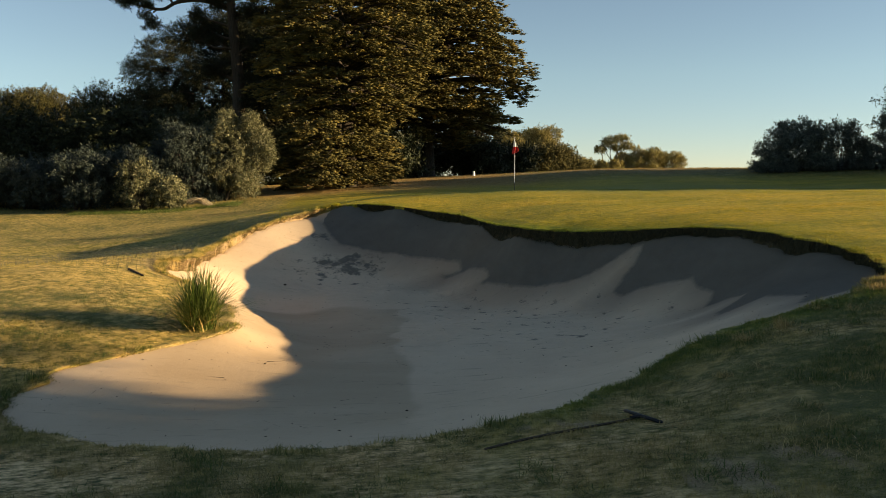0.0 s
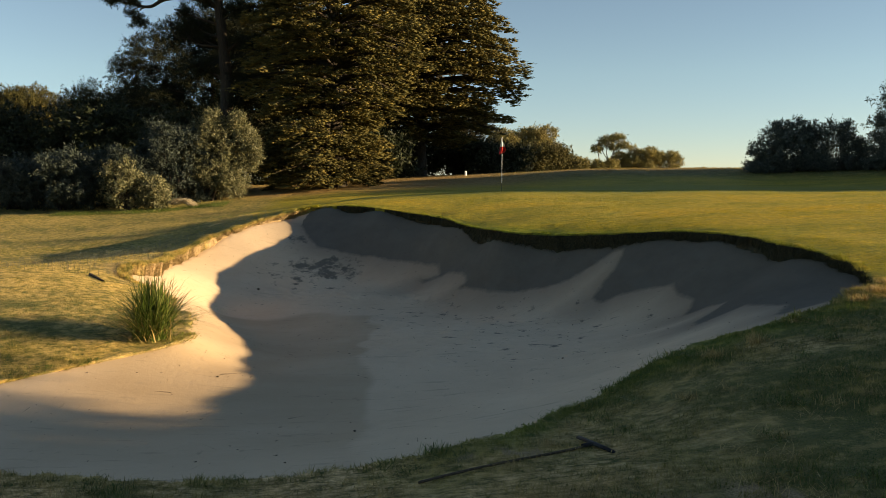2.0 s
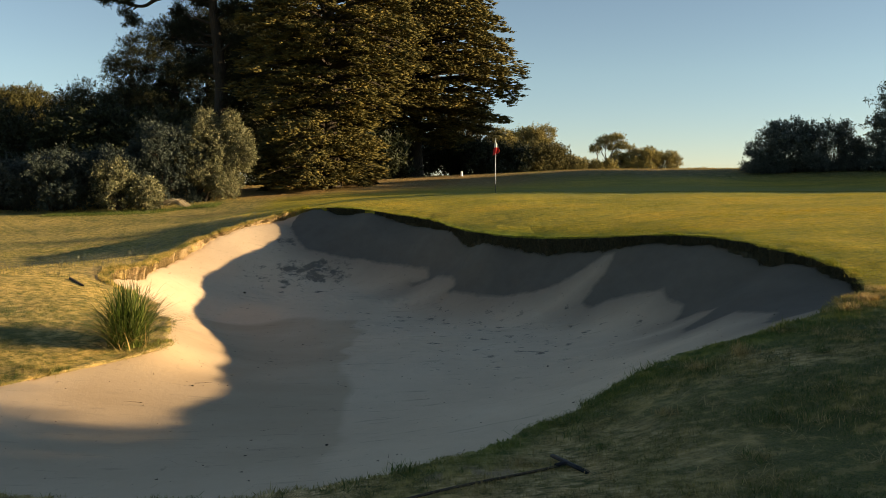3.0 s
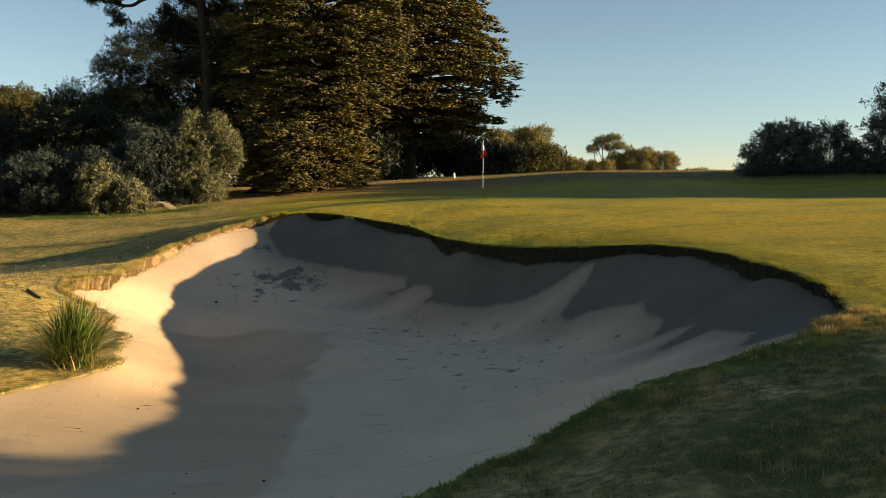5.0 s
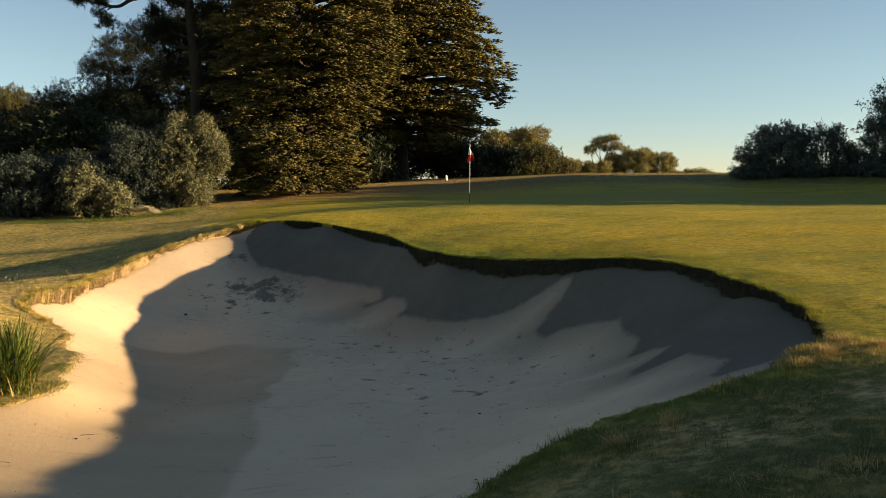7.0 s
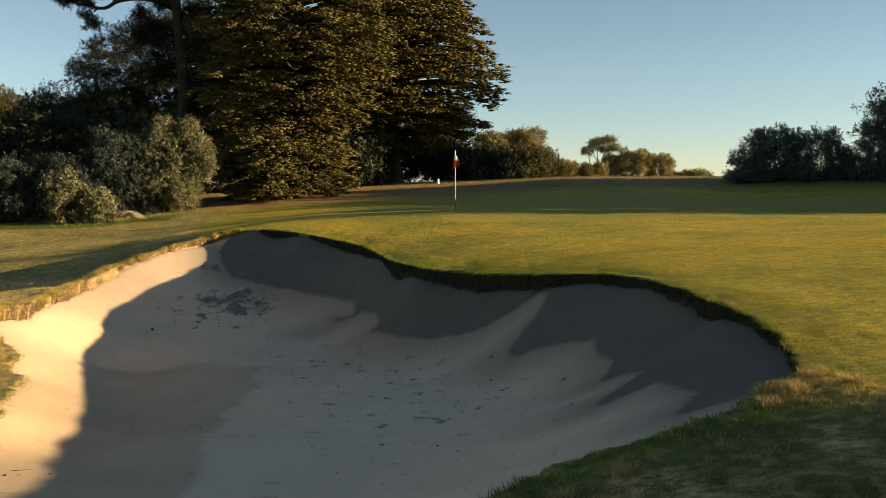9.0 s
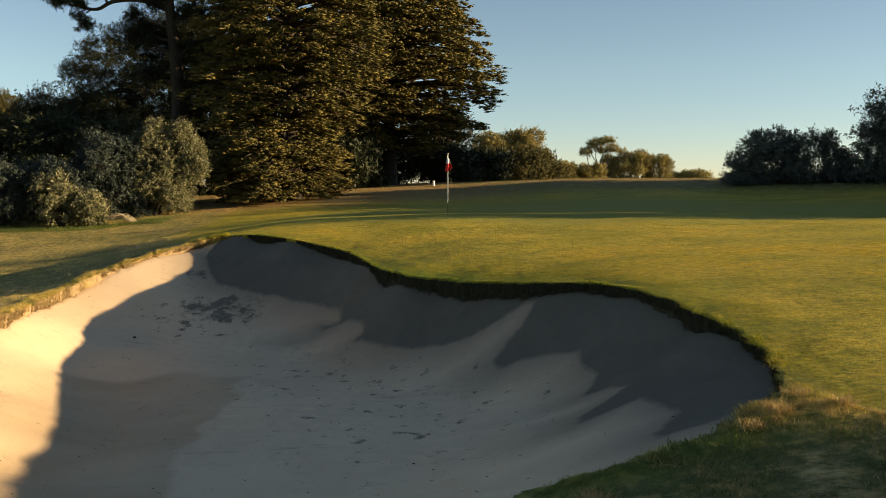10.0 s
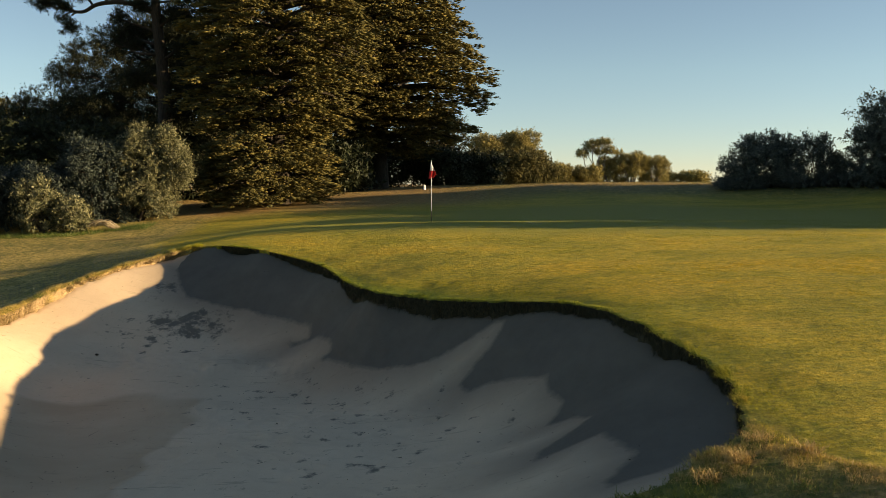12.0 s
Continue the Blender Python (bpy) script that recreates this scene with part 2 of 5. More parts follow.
BLACK_PAINT = plain("black_paint", (0.012, 0.012, 0.012), (0.03, 0.03, 0.03), 8.0, 0.5, 0.05)
RED_CLOTH = plain("red_flag_cloth", (0.50, 0.02, 0.02), (0.62, 0.035, 0.03), 12.0, 0.8, 0.2)
WHITE_CLOTH = plain("white_flag_cloth", (0.70, 0.69, 0.66), (0.80, 0.79, 0.76), 12.0, 0.8, 0.2)
DARK_WOOD = plain("weathered_dark_wood", (0.045, 0.034, 0.024), (0.14, 0.10, 0.07), 14.0, 0.8, 0.5, 0.01, (1, 6, 6))
BLACK_PLASTIC = plain("black_plastic", (0.010, 0.010, 0.011), (0.028, 0.028, 0.03), 10.0, 0.5, 0.1)
DEAD_FROND = plain("bleached_dead_frond", (0.30, 0.22, 0.13), (0.52, 0.42, 0.28), 9.0, 0.8, 0.4)


# ---- mesh helpers
def mesh_ob(name, verts, faces, mat, parent=None, smooth=True, label=""):
    """One mesh object from arrays of vertices and of faces with one count of corners."""
    me = bpy.data.meshes.new(name)
    verts, faces = np.asarray(verts, np.float32), np.asarray(faces, np.int32)
    k = faces.shape[1]
    me.vertices.add(len(verts))
    me.vertices.foreach_set("co", verts.ravel())
    me.loops.add(faces.size)
    me.loops.foreach_set("vertex_index", faces.ravel())
    me.polygons.add(len(faces))
    me.polygons.foreach_set("loop_start", np.arange(0, faces.size, k, dtype=np.int32))
    me.polygons.foreach_set("loop_total", np.full(len(faces), k, np.int32))
    me.polygons.foreach_set("use_smooth", np.full(len(faces), smooth, bool))
    me.update(calc_edges=True)
    me.materials.append(mat)
    ob = new(name, me)
    if parent:
        ob.parent = parent
    if label:
        tagged(ob, label)
    return ob


def set_attribute(ob, name, values):
    a = ob.data.attributes.new(name, "FLOAT", "POINT")
    a.data.foreach_set("value", np.asarray(values, np.float32))


def part(name, bm, mat, parent, label=""):
    me = bpy.data.meshes.new(name)
    bm.to_mesh(me)
    bm.free()
    for p in me.polygons:
        p.use_smooth = True
    me.materials.append(mat)
    ob = new(name, me)
    ob.parent = parent
    if label:
        tagged(ob, label)
    return ob


def tubes(paths, sides=7):
    """Vertices and quads of tapered tubes along paths of (x, y, z, radius)."""
    vs, fs, n0 = [], [], 0
    a = np.linspace(0, 2 * np.pi, sides, endpoint=False)
    for path in paths:
        p = np.asarray(path, float)
        way = np.gradient(p[:, :3], axis=0)
        way /= np.linalg.norm(way, axis=1, keepdims=True) + 1e-9
        ref = np.where(np.abs(way[:, 2:3]) > 0.9, [[1.0, 0, 0]], [[0, 0, 1.0]])
        u = np.cross(way, ref)
        u /= np.linalg.norm(u, axis=1, keepdims=True) + 1e-9
        v = np.cross(way, u)
        ring = p[:, None, :3] + p[:, None, 3:4] * (np.cos(a)[None, :, None] * u[:, None] + np.sin(a)[None, :, None] * v[:, None])
        vs.append(ring.reshape(-1, 3))
        k = len(p)
        i, j = np.meshgrid(np.arange(k - 1), np.arange(sides), indexing="ij")
        q = np.stack([i * sides + j, i * sides + (j + 1) % sides, (i + 1) * sides + (j + 1) % sides, (i + 1) * sides + j], -1).reshape(-1, 4)
        fs.append(q + n0)
        n0 += k * sides
    return np.concatenate(vs), np.concatenate(fs)


def leaves(centre, ahead, length, width, r, facing=None):
    """Vertices and triangles of pointed leaves, one island each; they lie across the direction that they face."""
    n = len(centre)
    ahead = ahead / (np.linalg.norm(ahead, axis=1, keepdims=True) + 1e-9)
    side = np.cross(ahead, r.normal(size=(n, 3)) if facing is None else facing)
    side /= np.linalg.norm(side, axis=1, keepdims=True) + 1e-9
    length, width = np.broadcast_to(length, n)[:, None], np.broadcast_to(width, n)[:, None]
    v = np.stack([centre - side * width / 2, centre + side * width / 2, centre + ahead * length], 1).reshape(-1, 3)
    return v, np.arange(3 * n).reshape(-1, 3)


def smooth_noise(x, y, scale, seed=0):
    """Cheap smooth noise in about -1 to 1 from a few crossed waves."""
    r = np.random.default_rng(seed)
    total = 0
    for k in range(6):
        a, ph, f = r.uniform(0, 2 * np.pi), r.uniform(0, 2 * np.pi), scale * r.uniform(0.6, 1.9)
        total = total + np.sin((x * np.cos(a) + y * np.sin(a)) * f + ph + 1.3 * np.sin((x * np.sin(a) - y * np.cos(a)) * f * 0.7 + ph * 2))
    return total / 4.0


# ---- the lie of the land
FAR_LIP = [(-2.85, 26.75, 1.46), (-2.2, 26.4, 1.48), (-1.35, 25.7, 1.44), (-0.55, 25.0, 1.35), (0.2, 24.0, 1.28), (0.6, 23.1, 1.24), (0.95, 22.3, 1.14), (1.35, 21.3, 1.10),
           (1.8, 20.5, 1.07), (2.4, 20.0, 1.04), (3.2, 19.3, 1.06), (3.9, 18.75, 1.11), (4.6, 18.25, 1.17), (5.2, 17.55, 1.21), (5.6, 16.4, 1.22), (5.85, 15.2, 1.17),
           (5.97, 14.2, 1.13), (6.02, 13.3, 1.07), (5.97, 12.4, 1.02), (5.72, 11.5, 0.94)]
NEAR_RIM = [(4.9, 10.65, 0.78), (4.0, 10.3, 0.56), (2.94, 9.9, 0.33), (1.8, 8.98, 0.02), (0.9, 8.0, -0.03), (-0.1, 7.52, -0.12), (-1.0, 7.43, -0.19),
            (-1.9, 7.46, -0.22), (-2.7, 7.65, -0.25), (-3.25, 7.95, -0.29), (-3.85, 8.4, -0.34), (-4.35, 8.85, -0.36), (-4.75, 9.5, -0.38), (-4.97, 10.15, -0.37), (-4.88, 10.65, -0.36),
            (-4.95, 11.25, -0.33), (-4.72, 11.65, -0.30), (-4.15, 12.25, -0.25), (-3.65, 12.8, -0.20), (-3.35, 13.15, -0.16), (-3.22, 13.6, -0.12), (-3.45, 14.4, -0.08), (-3.62, 15.2, -0.05)]
LEFT_BANK = [(-4.05, 15.8, -0.02), (-4.3, 16.5, 0.06), (-4.9, 17.3, 0.14), (-5.5, 17.9, 0.25), (-5.75, 18.5, 0.40), (-5.52, 19.1, 0.46), (-5.42, 19.6, 0.46), (-5.62, 20.8, 0.44), (-5.76, 22.3, 0.48),
             (-5.52, 23.3, 0.66), (-5.05, 24.4, 0.89), (-4.35, 25.8, 1.14), (-3.6, 26.75, 1.36)]
RIM = np.array(FAR_LIP + NEAR_RIM + LEFT_BANK)
HIGH_GROUND = [(7, 14.35, 1.22), (7, 16.4, 1.30), (12, 18, 1.64), (5.85, 19.2, 1.36), (7.2, 22.2, 1.59), (3.5, 23, 1.50), (3.6, 25.1, 1.63), (2.5, 28, 1.86), (9, 27, 1.9), (18, 27, 1.95), (-2, 33, 1.65),
               (2.7, 34.5, 1.77), (12, 35, 1.88), (22, 37, 2.02), (6, 46, 1.95), (18, 46, 2.1), (2.5, 58, 2.66), (9, 56, 3.05), (18, 55, 3.08), (28, 53, 3.1),
               (-1, 67, 2.7), (2, 76, 2.9), (-4.2, 50.5, 2.0), (30, 15, 1.8), (9, 12, 1.12), (10, 8, 0.95)]
LOW_GROUND = [(-9, 2, -0.7), (0, 0, -0.15), (1.6, 6.9, 0.08), (1.8, 8.0, 0.04), (2.85, 8.6, 0.33), (3.6, 9.4, 0.50), (6, 7, 0.75), (-1.5, 6.2, -0.13), (-9.5, 45, 1.3), (-14, 43, 0.85), (-6, 40, 1.15), (-10, 39.5, 0.72), (-7, 34, 0.92),
              (-7.6, 24, 0.16), (-25, 42, 0.6), (-11.3, 33, 0.24), (-9, 27, 0.1), (-13, 20, 0.0), (-9, 16, 0.36), (-8, 12.5, -0.1), (-20, 10, -0.2), (-40, 60, 1.5), (0, 100, 2.2), (50, 100, 2.5),
              (-5.9, 17.3, 0.33), (-5.0, 15.4, 0.20), (-4.2, 14.0, 0.0), (-6.4, 19.4, 0.47), (-6.3, 21.6, 0.46)]
FLOOR = [(1.5, 14.2, -0.47), (-2.07, 14.4, -0.60), (-0.77, 14.1, -0.55), (-2.64, 11.3, -0.53), (-2.2, 12.6, -0.51), (0.76, 19.85, -0.38), (1.55, 19.05, -0.37), (0.06, 21.8, -0.18), (3.3, 17.4, -0.18),
         (3.73, 16.4, -0.17), (4.4, 15.2, -0.05), (4.8, 14.9, 0.18), (-1.76, 23.24, -0.16), (-2.4, 23.2, -0.13), (-3.75, 21.95, -0.34), (0.0, 11.0, -0.52), (-1.5, 8.7, -0.42), (2.2, 11.7, -0.28),
         (-3.6, 17.8, -0.60), (-4.3, 19.5, -0.50), (-3.2, 16.4, -0.52), (-2.7, 15.2, -0.52), (-2.75, 13.6, -0.42), (-1.2, 21.0, -0.42), (-1.0, 18.0, -0.55), (1.2, 16.5, -0.48), (-2.6, 19.8, -0.52), (-4.6, 22.7, 0.02), (-4.9, 18.6, -0.14), (-4.95, 20.8, -0.03), (-3.4, 25.6, 0.84)]


class Field:
    """A smooth height over the plan through known spots (multiquadric)."""
    def __init__(self, spots, soft):
        self.c, self.soft = np.array(spots, float), soft
        n = len(self.c)
        d = np.sqrt(((self.c[:, None, :2] - self.c[None, :, :2]) ** 2).sum(-1) + soft**2)
        a = np.zeros((n + 1, n + 1))
        a[:n, :n], a[:n, n], a[n, :n] = d, 1, 1
        self.w = np.linalg.solve(a, np.r_[self.c[:, 2], 0])

    def __call__(self, x, y):
        x, y = np.asarray(x, float), np.asarray(y, float)
        out = np.full(x.shape, self.w[-1])
        for (cx, cy, _), w in zip(self.c, self.w[:-1]):
            out += w * np.sqrt((x - cx) ** 2 + (y - cy) ** 2 + self.soft**2)
        return out


def spline(points, per):
    """A closed smooth curve through points, per steps between two of them."""
    p = np.asarray(points, float)
    t = np.linspace(0, 1, per, endpoint=False)[:, None]
    out = []
    for i in range(len(p)):
        a, b, c, d = p[i - 1], p[i], p[(i + 1) % len(p)], p[(i + 2) % len(p)]
        out.append(0.5 * (2 * b + (c - a) * t + (2 * a - 5 * b + 4 * c - d) * t**2 + (3 * b - a - 3 * c + d) * t**3))
    return np.concatenate(out)


# the bunker's edge, evenly stepped, with a slightly ragged turf line
HUB = np.array([0.0, 16.0])
edge = spline(RIM, 60)
along = np.r_[0, np.cumsum(np.linalg.norm(np.diff(np.r_[edge, edge[:1]], axis=0)[:, :2], axis=1))]
N_RIM = 1100
s = np.linspace(0, along[-1], N_RIM, endpoint=False)
edge = np.stack([np.interp(s, along, np.r_[edge[:, k], edge[:1, k]]) for k in range(3)], 1)
out_dir = edge[:, :2] - HUB
reach = np.linalg.norm(out_dir, axis=1, keepdims=True)
out_dir /= reach
rag = 0.035 * np.sin(s * 3.1 + 2 * np.sin(s * 1.3)) + 0.022 * np.sin(s * 9.7 + 1.7 * np.sin(s * 4.1)) + 0.012 * np.sin(s * 23.0)
rag += 0.03 * np.sin(s * 14.3 + 2.2 * np.sin(s * 3.7)) * (edge[:, 0] < -2.2) + 0.018 * np.sin(s * 41.0 + 2 * np.sin(s * 11.0)) * (edge[:, 0] < 4.5)
edge[:, :2] += out_dir * rag[:, None]

# how far the sand lies below the turf edge, along the edge
DROPS = [(-2.85, 26.75, 0.05), (-1.9, 26.2, 0.24), (-1.3, 25.7, 0.14), (0.2, 24.0, 0.20), (1.35, 21.3, 0.32), (3.2, 19.3, 0.36), (4.6, 18.25, 0.34), (5.6, 16.4, 0.27), (5.97, 14.2, 0.26), (6.0, 13.0, 0.30), (5.9, 12.0, 0.24),
         (5.2, 10.9, 0.05), (2.94, 9.9, 0.04), (-1.0, 7.43, 0.05), (-4.75, 9.5, 0.06), (-4.15, 12.25, 0.04), (-3.22, 13.6, 0.05), (-3.62, 15.2, 0.07), (-4.9, 17.3, 0.06),
         (-5.75, 18.5, 0.22), (-5.42, 19.6, 0.30), (-5.62, 20.8, 0.25), (-5.76, 22.3, 0.24), (-5.05, 24.4, 0.22), (-3.6, 26.75, 0.14)]
key_at = [s[np.argmin(((edge[:, :2] - k[:2]) ** 2).sum(1))] for k in DROPS]
order = np.argsort(key_at)
drop = np.interp(s, np.array(key_at)[order], np.array([k[2] for k in DROPS])[order], period=along[-1])

drop *= 0.86 + 0.30 * np.sin(s * 2.1 + 1.5 * np.sin(s * 0.9)) * (drop > 0.1) + 0.12 * np.sin(s * 6.3 + 2 * np.sin(s * 2.7)) + 0.08 * np.sin(s * 17.0)
drop += 0.13 * np.exp(-(((s - s[np.argmin(((edge[:, :2] - (4.0, 18.7)) ** 2).sum(1))]) / 0.12) ** 2))

land_near = Field([tuple(p) for p in RIM] + HIGH_GROUND + LOW_GROUND, 0.8)


def land(x, y):
    """Height of the turf."""
    far = np.clip((np.hypot(x, y - 40) - 60) / 60, 0, 1)
    far = far * far * (3 - 2 * far)
    z = land_near(x, y) * (1 - far) + 2.2 * far
    r = np.hypot(x - 0, y - 16)
    near = np.exp(-((r / 18) ** 2))
    return z + near * (0.012 * smooth_noise(x, y, 3.0, 1) + 0.006 * smooth_noise(x, y, 9.0, 2)) + 0.02 * smooth_noise(x, y, 0.8, 3) * np.clip(r / 12 - 0.5, 0, 1)


sand_field = Field([(x, y, z - np.interp(s[np.argmin(((edge[:, :2] - (x, y)) ** 2).sum(1))], s, drop)) for x, y, z in RIM] + FLOOR, 0.6)


def inside(x, y):
    """How far inside the bunker's edge a spot lies, as a share of the way to its middle (negative outside)."""
    a, r = np.arctan2(y - HUB[1], x - HUB[0]), np.hypot(x - HUB[0], y - HUB[1])
    ea, er = np.arctan2(edge[:, 1] - HUB[1], edge[:, 0] - HUB[0]), np.hypot(*(edge[:, :2] - HUB).T)
    o = np.argsort(ea)
    return 1 - r / np.interp(a, ea[o], er[o], period=2 * np.pi)


def mown_share(x, y):
    """1 on the close-mown turf beside the green, 0 on the rough."""
    border = np.interp(y, [9, 9.8, 10.3, 10.7, 12, 12.5, 20, 26, 30, 40, 60], [13, 7.2, 6.15, 5.8, 5.5, 5.2, -2, -3.6, -6, -8, -8])
    m = np.clip((x - border + np.where(y < 12.5, 0.12, 0.25) * smooth_noise(x, y, 1.6, 5)) / np.where(y < 12.5, 0.45, 0.9), 0, 1)
    return m * np.clip((52 + 3 * smooth_noise(x, y, 0.2, 6) - y) / 3, 0, 1)


def putting_share(x, y):
    """1 on the green itself."""
    d = np.hypot((x - 9) / 15.0, (y - 36) / 10.5)
    return np.clip((1.0 - d) * 8, 0, 1)


def dry_share(x, y):
    """1 on the brown, withered slope below the trees and on their needle litter."""
    hill = np.clip((y - 44 - 0.35 * np.abs(x + 2)) / 4, 0, 1) * np.clip((9 - x) / 6, 0, 1)
    crest = 0.6 * np.clip((y - 51.5 - 0.8 * smooth_noise(x, y, 0.5, 13)) / 3, 0, 1) * np.clip((x - 5) / 3, 0, 1) * np.clip((22 - x) / 5, 0, 1)
    litter = np.exp(-(((x + 7.5) / 3.5) ** 2 + ((y - 48.5) / 2.6) ** 2))
    return np.clip(np.maximum(np.maximum(hill * 0.85, crest), litter * 1.3) + 0.15 * smooth_noise(x, y, 1.2, 9) * (hill > 0.2), 0, 1)


def thatch_share(x, y):
    """1 where trodden dead grass covers the near rough; less towards the right."""
    spread = np.clip((3.4 - x) / 3.2, 0, 1) * np.clip((9.6 - y) / 1.0, 0, 1)
    spot = 0.62 + 0.5 * smooth_noise(x, y, 1.7, 17) + 0.45 * smooth_noise(x, y, 5.0, 18)
    dry = np.clip(smooth_noise(x, y, 1.2, 19) + 0.6 * smooth_noise(x, y, 4.0, 20) - 0.45, 0, 0.7) * np.clip((10.8 - y) / 0.8, 0, 1)
    return np.clip(np.maximum(spread * spot, dry), 0, 0.95)


def bare_share(x, y):
    """1 where the turf is worn away to pale soil."""
    a = np.maximum(np.exp(-(((x - 2.1) / 0.42) ** 2 + ((y - 5.93) / 0.17) ** 2)), np.exp(-(((x - 1.55) / 0.42) ** 2 + ((y - 5.5) / 0.16) ** 2)))
    b = np.exp(-(((x - 1.0) / 0.45) ** 2 + ((y - 7.45) / 0.22) ** 2)) * 0.8
    d = -inside(x, y) * np.hypot(x - HUB[0], y - HUB[1])
    crumb = np.exp(-np.clip(d - 0.05, 0, 9) / 0.36) * (x < -2.9) * np.interp(y, [11.5, 13, 14, 17, 18.5, 26.3, 27.2], [0, 0.5, 0.4, 0.4, 1, 1, 0])
    crumb = np.clip(crumb * (1.25 + 0.8 * smooth_noise(x, y, 4.0, 15) + 0.5 * smooth_noise(x, y, 13.0, 16)), 0, 0.9)
    return np.maximum(crumb, np.clip((np.maximum(a, b) + 0.7 * smooth_noise(x, y, 5.0, 10) + 0.8 * smooth_noise(x, y, 14.0, 14) - 0.62) * 3.2, 0, 1) * (np.maximum(a, b) > 0.1))


def parched_share(x, y):
    """How far the rough has dried to straw: much on the near ground and the bank, little at the right."""
    near = np.clip((3.2 - x) / 3.5, 0, 1) * np.clip((9.5 - y) / 1.5, 0, 1) * 0.5
    bank = np.clip((-2.6 - x) / 1.5, 0, 1) * np.clip((y - 9) / 3, 0, 1) * np.interp(y, [22, 27], [0.82, 0.45])
    corner = 0.8 * np.exp(-(((x - 5.8) / 1.0) ** 2 + ((y - 10.75) / 0.5) ** 2))
    return np.clip(np.maximum(np.maximum(near, bank), corner) * (1 + 0.9 * smooth_noise(x, y, 1.3, 33) + 0.6 * smooth_noise(x, y, 4.5, 37)), 0, 1)


def lush_share(x, y):
    """Greener turf close behind the far lip and in patches round the bunker."""
    d = -inside(x, y) * np.hypot(x - HUB[0], y - HUB[1])
    rim = np.exp(-np.clip(d - 0.15, 0, 9) / 0.65) * np.clip((x + 4 + 0.4 * smooth_noise(x, y, 1.0, 35)) / 2, 0, 1)
    near = np.exp(-np.clip(d - 0.25, 0, 9) / 0.3) * np.clip((x + 0.5) / 1.5, 0, 1) * np.clip((10.8 - y) / 0.6, 0, 1) * (0.6 + 0.5 * smooth_noise(x, y, 1.7, 36))
    return np.clip(np.maximum(rim * (0.75 + 0.5 * smooth_noise(x, y, 1.1, 34)) * np.clip((y - 12.6) / 1.2, 0, 1), near), 0, 0.85)


def ring_mesh(name, radii_xyz, mat):
    """A sheet from rings of N_RIM spots each, joined ring to ring."""
    v = np.concatenate(radii_xyz)
    k, n = len(radii_xyz), N_RIM
    i, j = np.meshgrid(np.arange(k - 1), np.arange(n), indexing="ij")
    f = np.stack([i * n + j, i * n + (j + 1) % n, (i + 1) * n + (j + 1) % n, (i + 1) * n + j], -1).reshape(-1, 4)
    return mesh_ob(name, v, f, mat)


def build_ground():
    step, d = 0.05, 0.0
    rings = []
    # the lip: a rough face below the turf edge that leans back under it
    rr = np.random.default_rng(3)
    for depth, back in ((2.2, -0.25), (1.25, 0.10), (0.95, 0.08), (0.6, 0.07), (0.3, 0.03), (0.1, -0.005)):
        lump = rr.normal(0, 0.012, N_RIM)
        lump = (lump + np.roll(lump, 1) + np.roll(lump, -1)) / 1.6
        xy = edge[:, :2] + out_dir * (back * np.clip(drop / 0.3, 0.2, 1) + lump)[:, None]
        rings.append(np.c_[xy, edge[:, 2] - drop * depth - 0.05 * (depth > 0.9) - 0.2 * (depth > 2)])
    lip_rings = len(rings)
    while d < 3500:
        xy = edge[:, :2] + out_dir * d
        z = land(xy[:, 0], xy[:, 1])
        w = math.exp(-d / 0.25)
        rings.append(np.c_[xy, w * edge[:, 2] + (1 - w) * z])
        d += step
        step *= 1.085
    g = ring_mesh("ground", rings, TURF)
    g.data.materials.append(SHADED_SOIL)
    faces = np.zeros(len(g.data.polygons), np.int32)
    # shade-dark soil on the far lip only; the left bank keeps turf
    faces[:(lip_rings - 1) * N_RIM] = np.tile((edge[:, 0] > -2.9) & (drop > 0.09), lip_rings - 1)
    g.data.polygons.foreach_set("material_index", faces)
    v = np.concatenate(rings)
    set_attribute(g, "mown", mown_share(v[:, 0], v[:, 1]))
    set_attribute(g, "putting", putting_share(v[:, 0], v[:, 1]))
    set_attribute(g, "dry", dry_share(v[:, 0], v[:, 1]))
    set_attribute(g, "thatch", thatch_share(v[:, 0], v[:, 1]))
    set_attribute(g, "lush", lush_share(v[:, 0], v[:, 1]))
    set_attribute(g, "parched", parched_share(v[:, 0], v[:, 1]))
    set_attribute(g, "bare", bare_share(v[:, 0], v[:, 1]))
    return tagged(g, "patchy golf course turf falling into a sand bunker", "ground", kind="structure")


FOOTPRINTS = rng.uniform(0, 1, (260, 4))


def sand_height(x, y):
    z = sand_field(x, y)
    share = inside(x, y)
    z = z + 0.006 * smooth_noise(x, y * 0.8, 1.2, 11) * np.clip(share * 6, 0, 1)
    for u, v, a, q in FOOTPRINTS:
        # trails of prints cross the upper slopes and the middle of the floor
        if u < 0.5:
            w = u * 2
            cx, cy = -4.0 + 9.3 * w, 21.2 - 4.6 * w + 1.5 * (v - 0.5) + 1.6 * math.sin(3.1 * w)
        else:
            cx, cy = -1.5 + 5.0 * v, 13.0 + 5.0 * (u * 2 - 1)
        turn, size = a * 6.28, 0.09 + 0.07 * q
        dx, dy = x - cx, y - cy
        e = ((dx * math.cos(turn) + dy * math.sin(turn)) / (size * 1.7)) ** 2 + ((-dx * math.sin(turn) + dy * math.cos(turn)) / size) ** 2
        z = z - 0.008 * np.exp(-(e**1.5)) + 0.004 * np.exp(-((e - 1.9) ** 2) * 1.5)
    return z


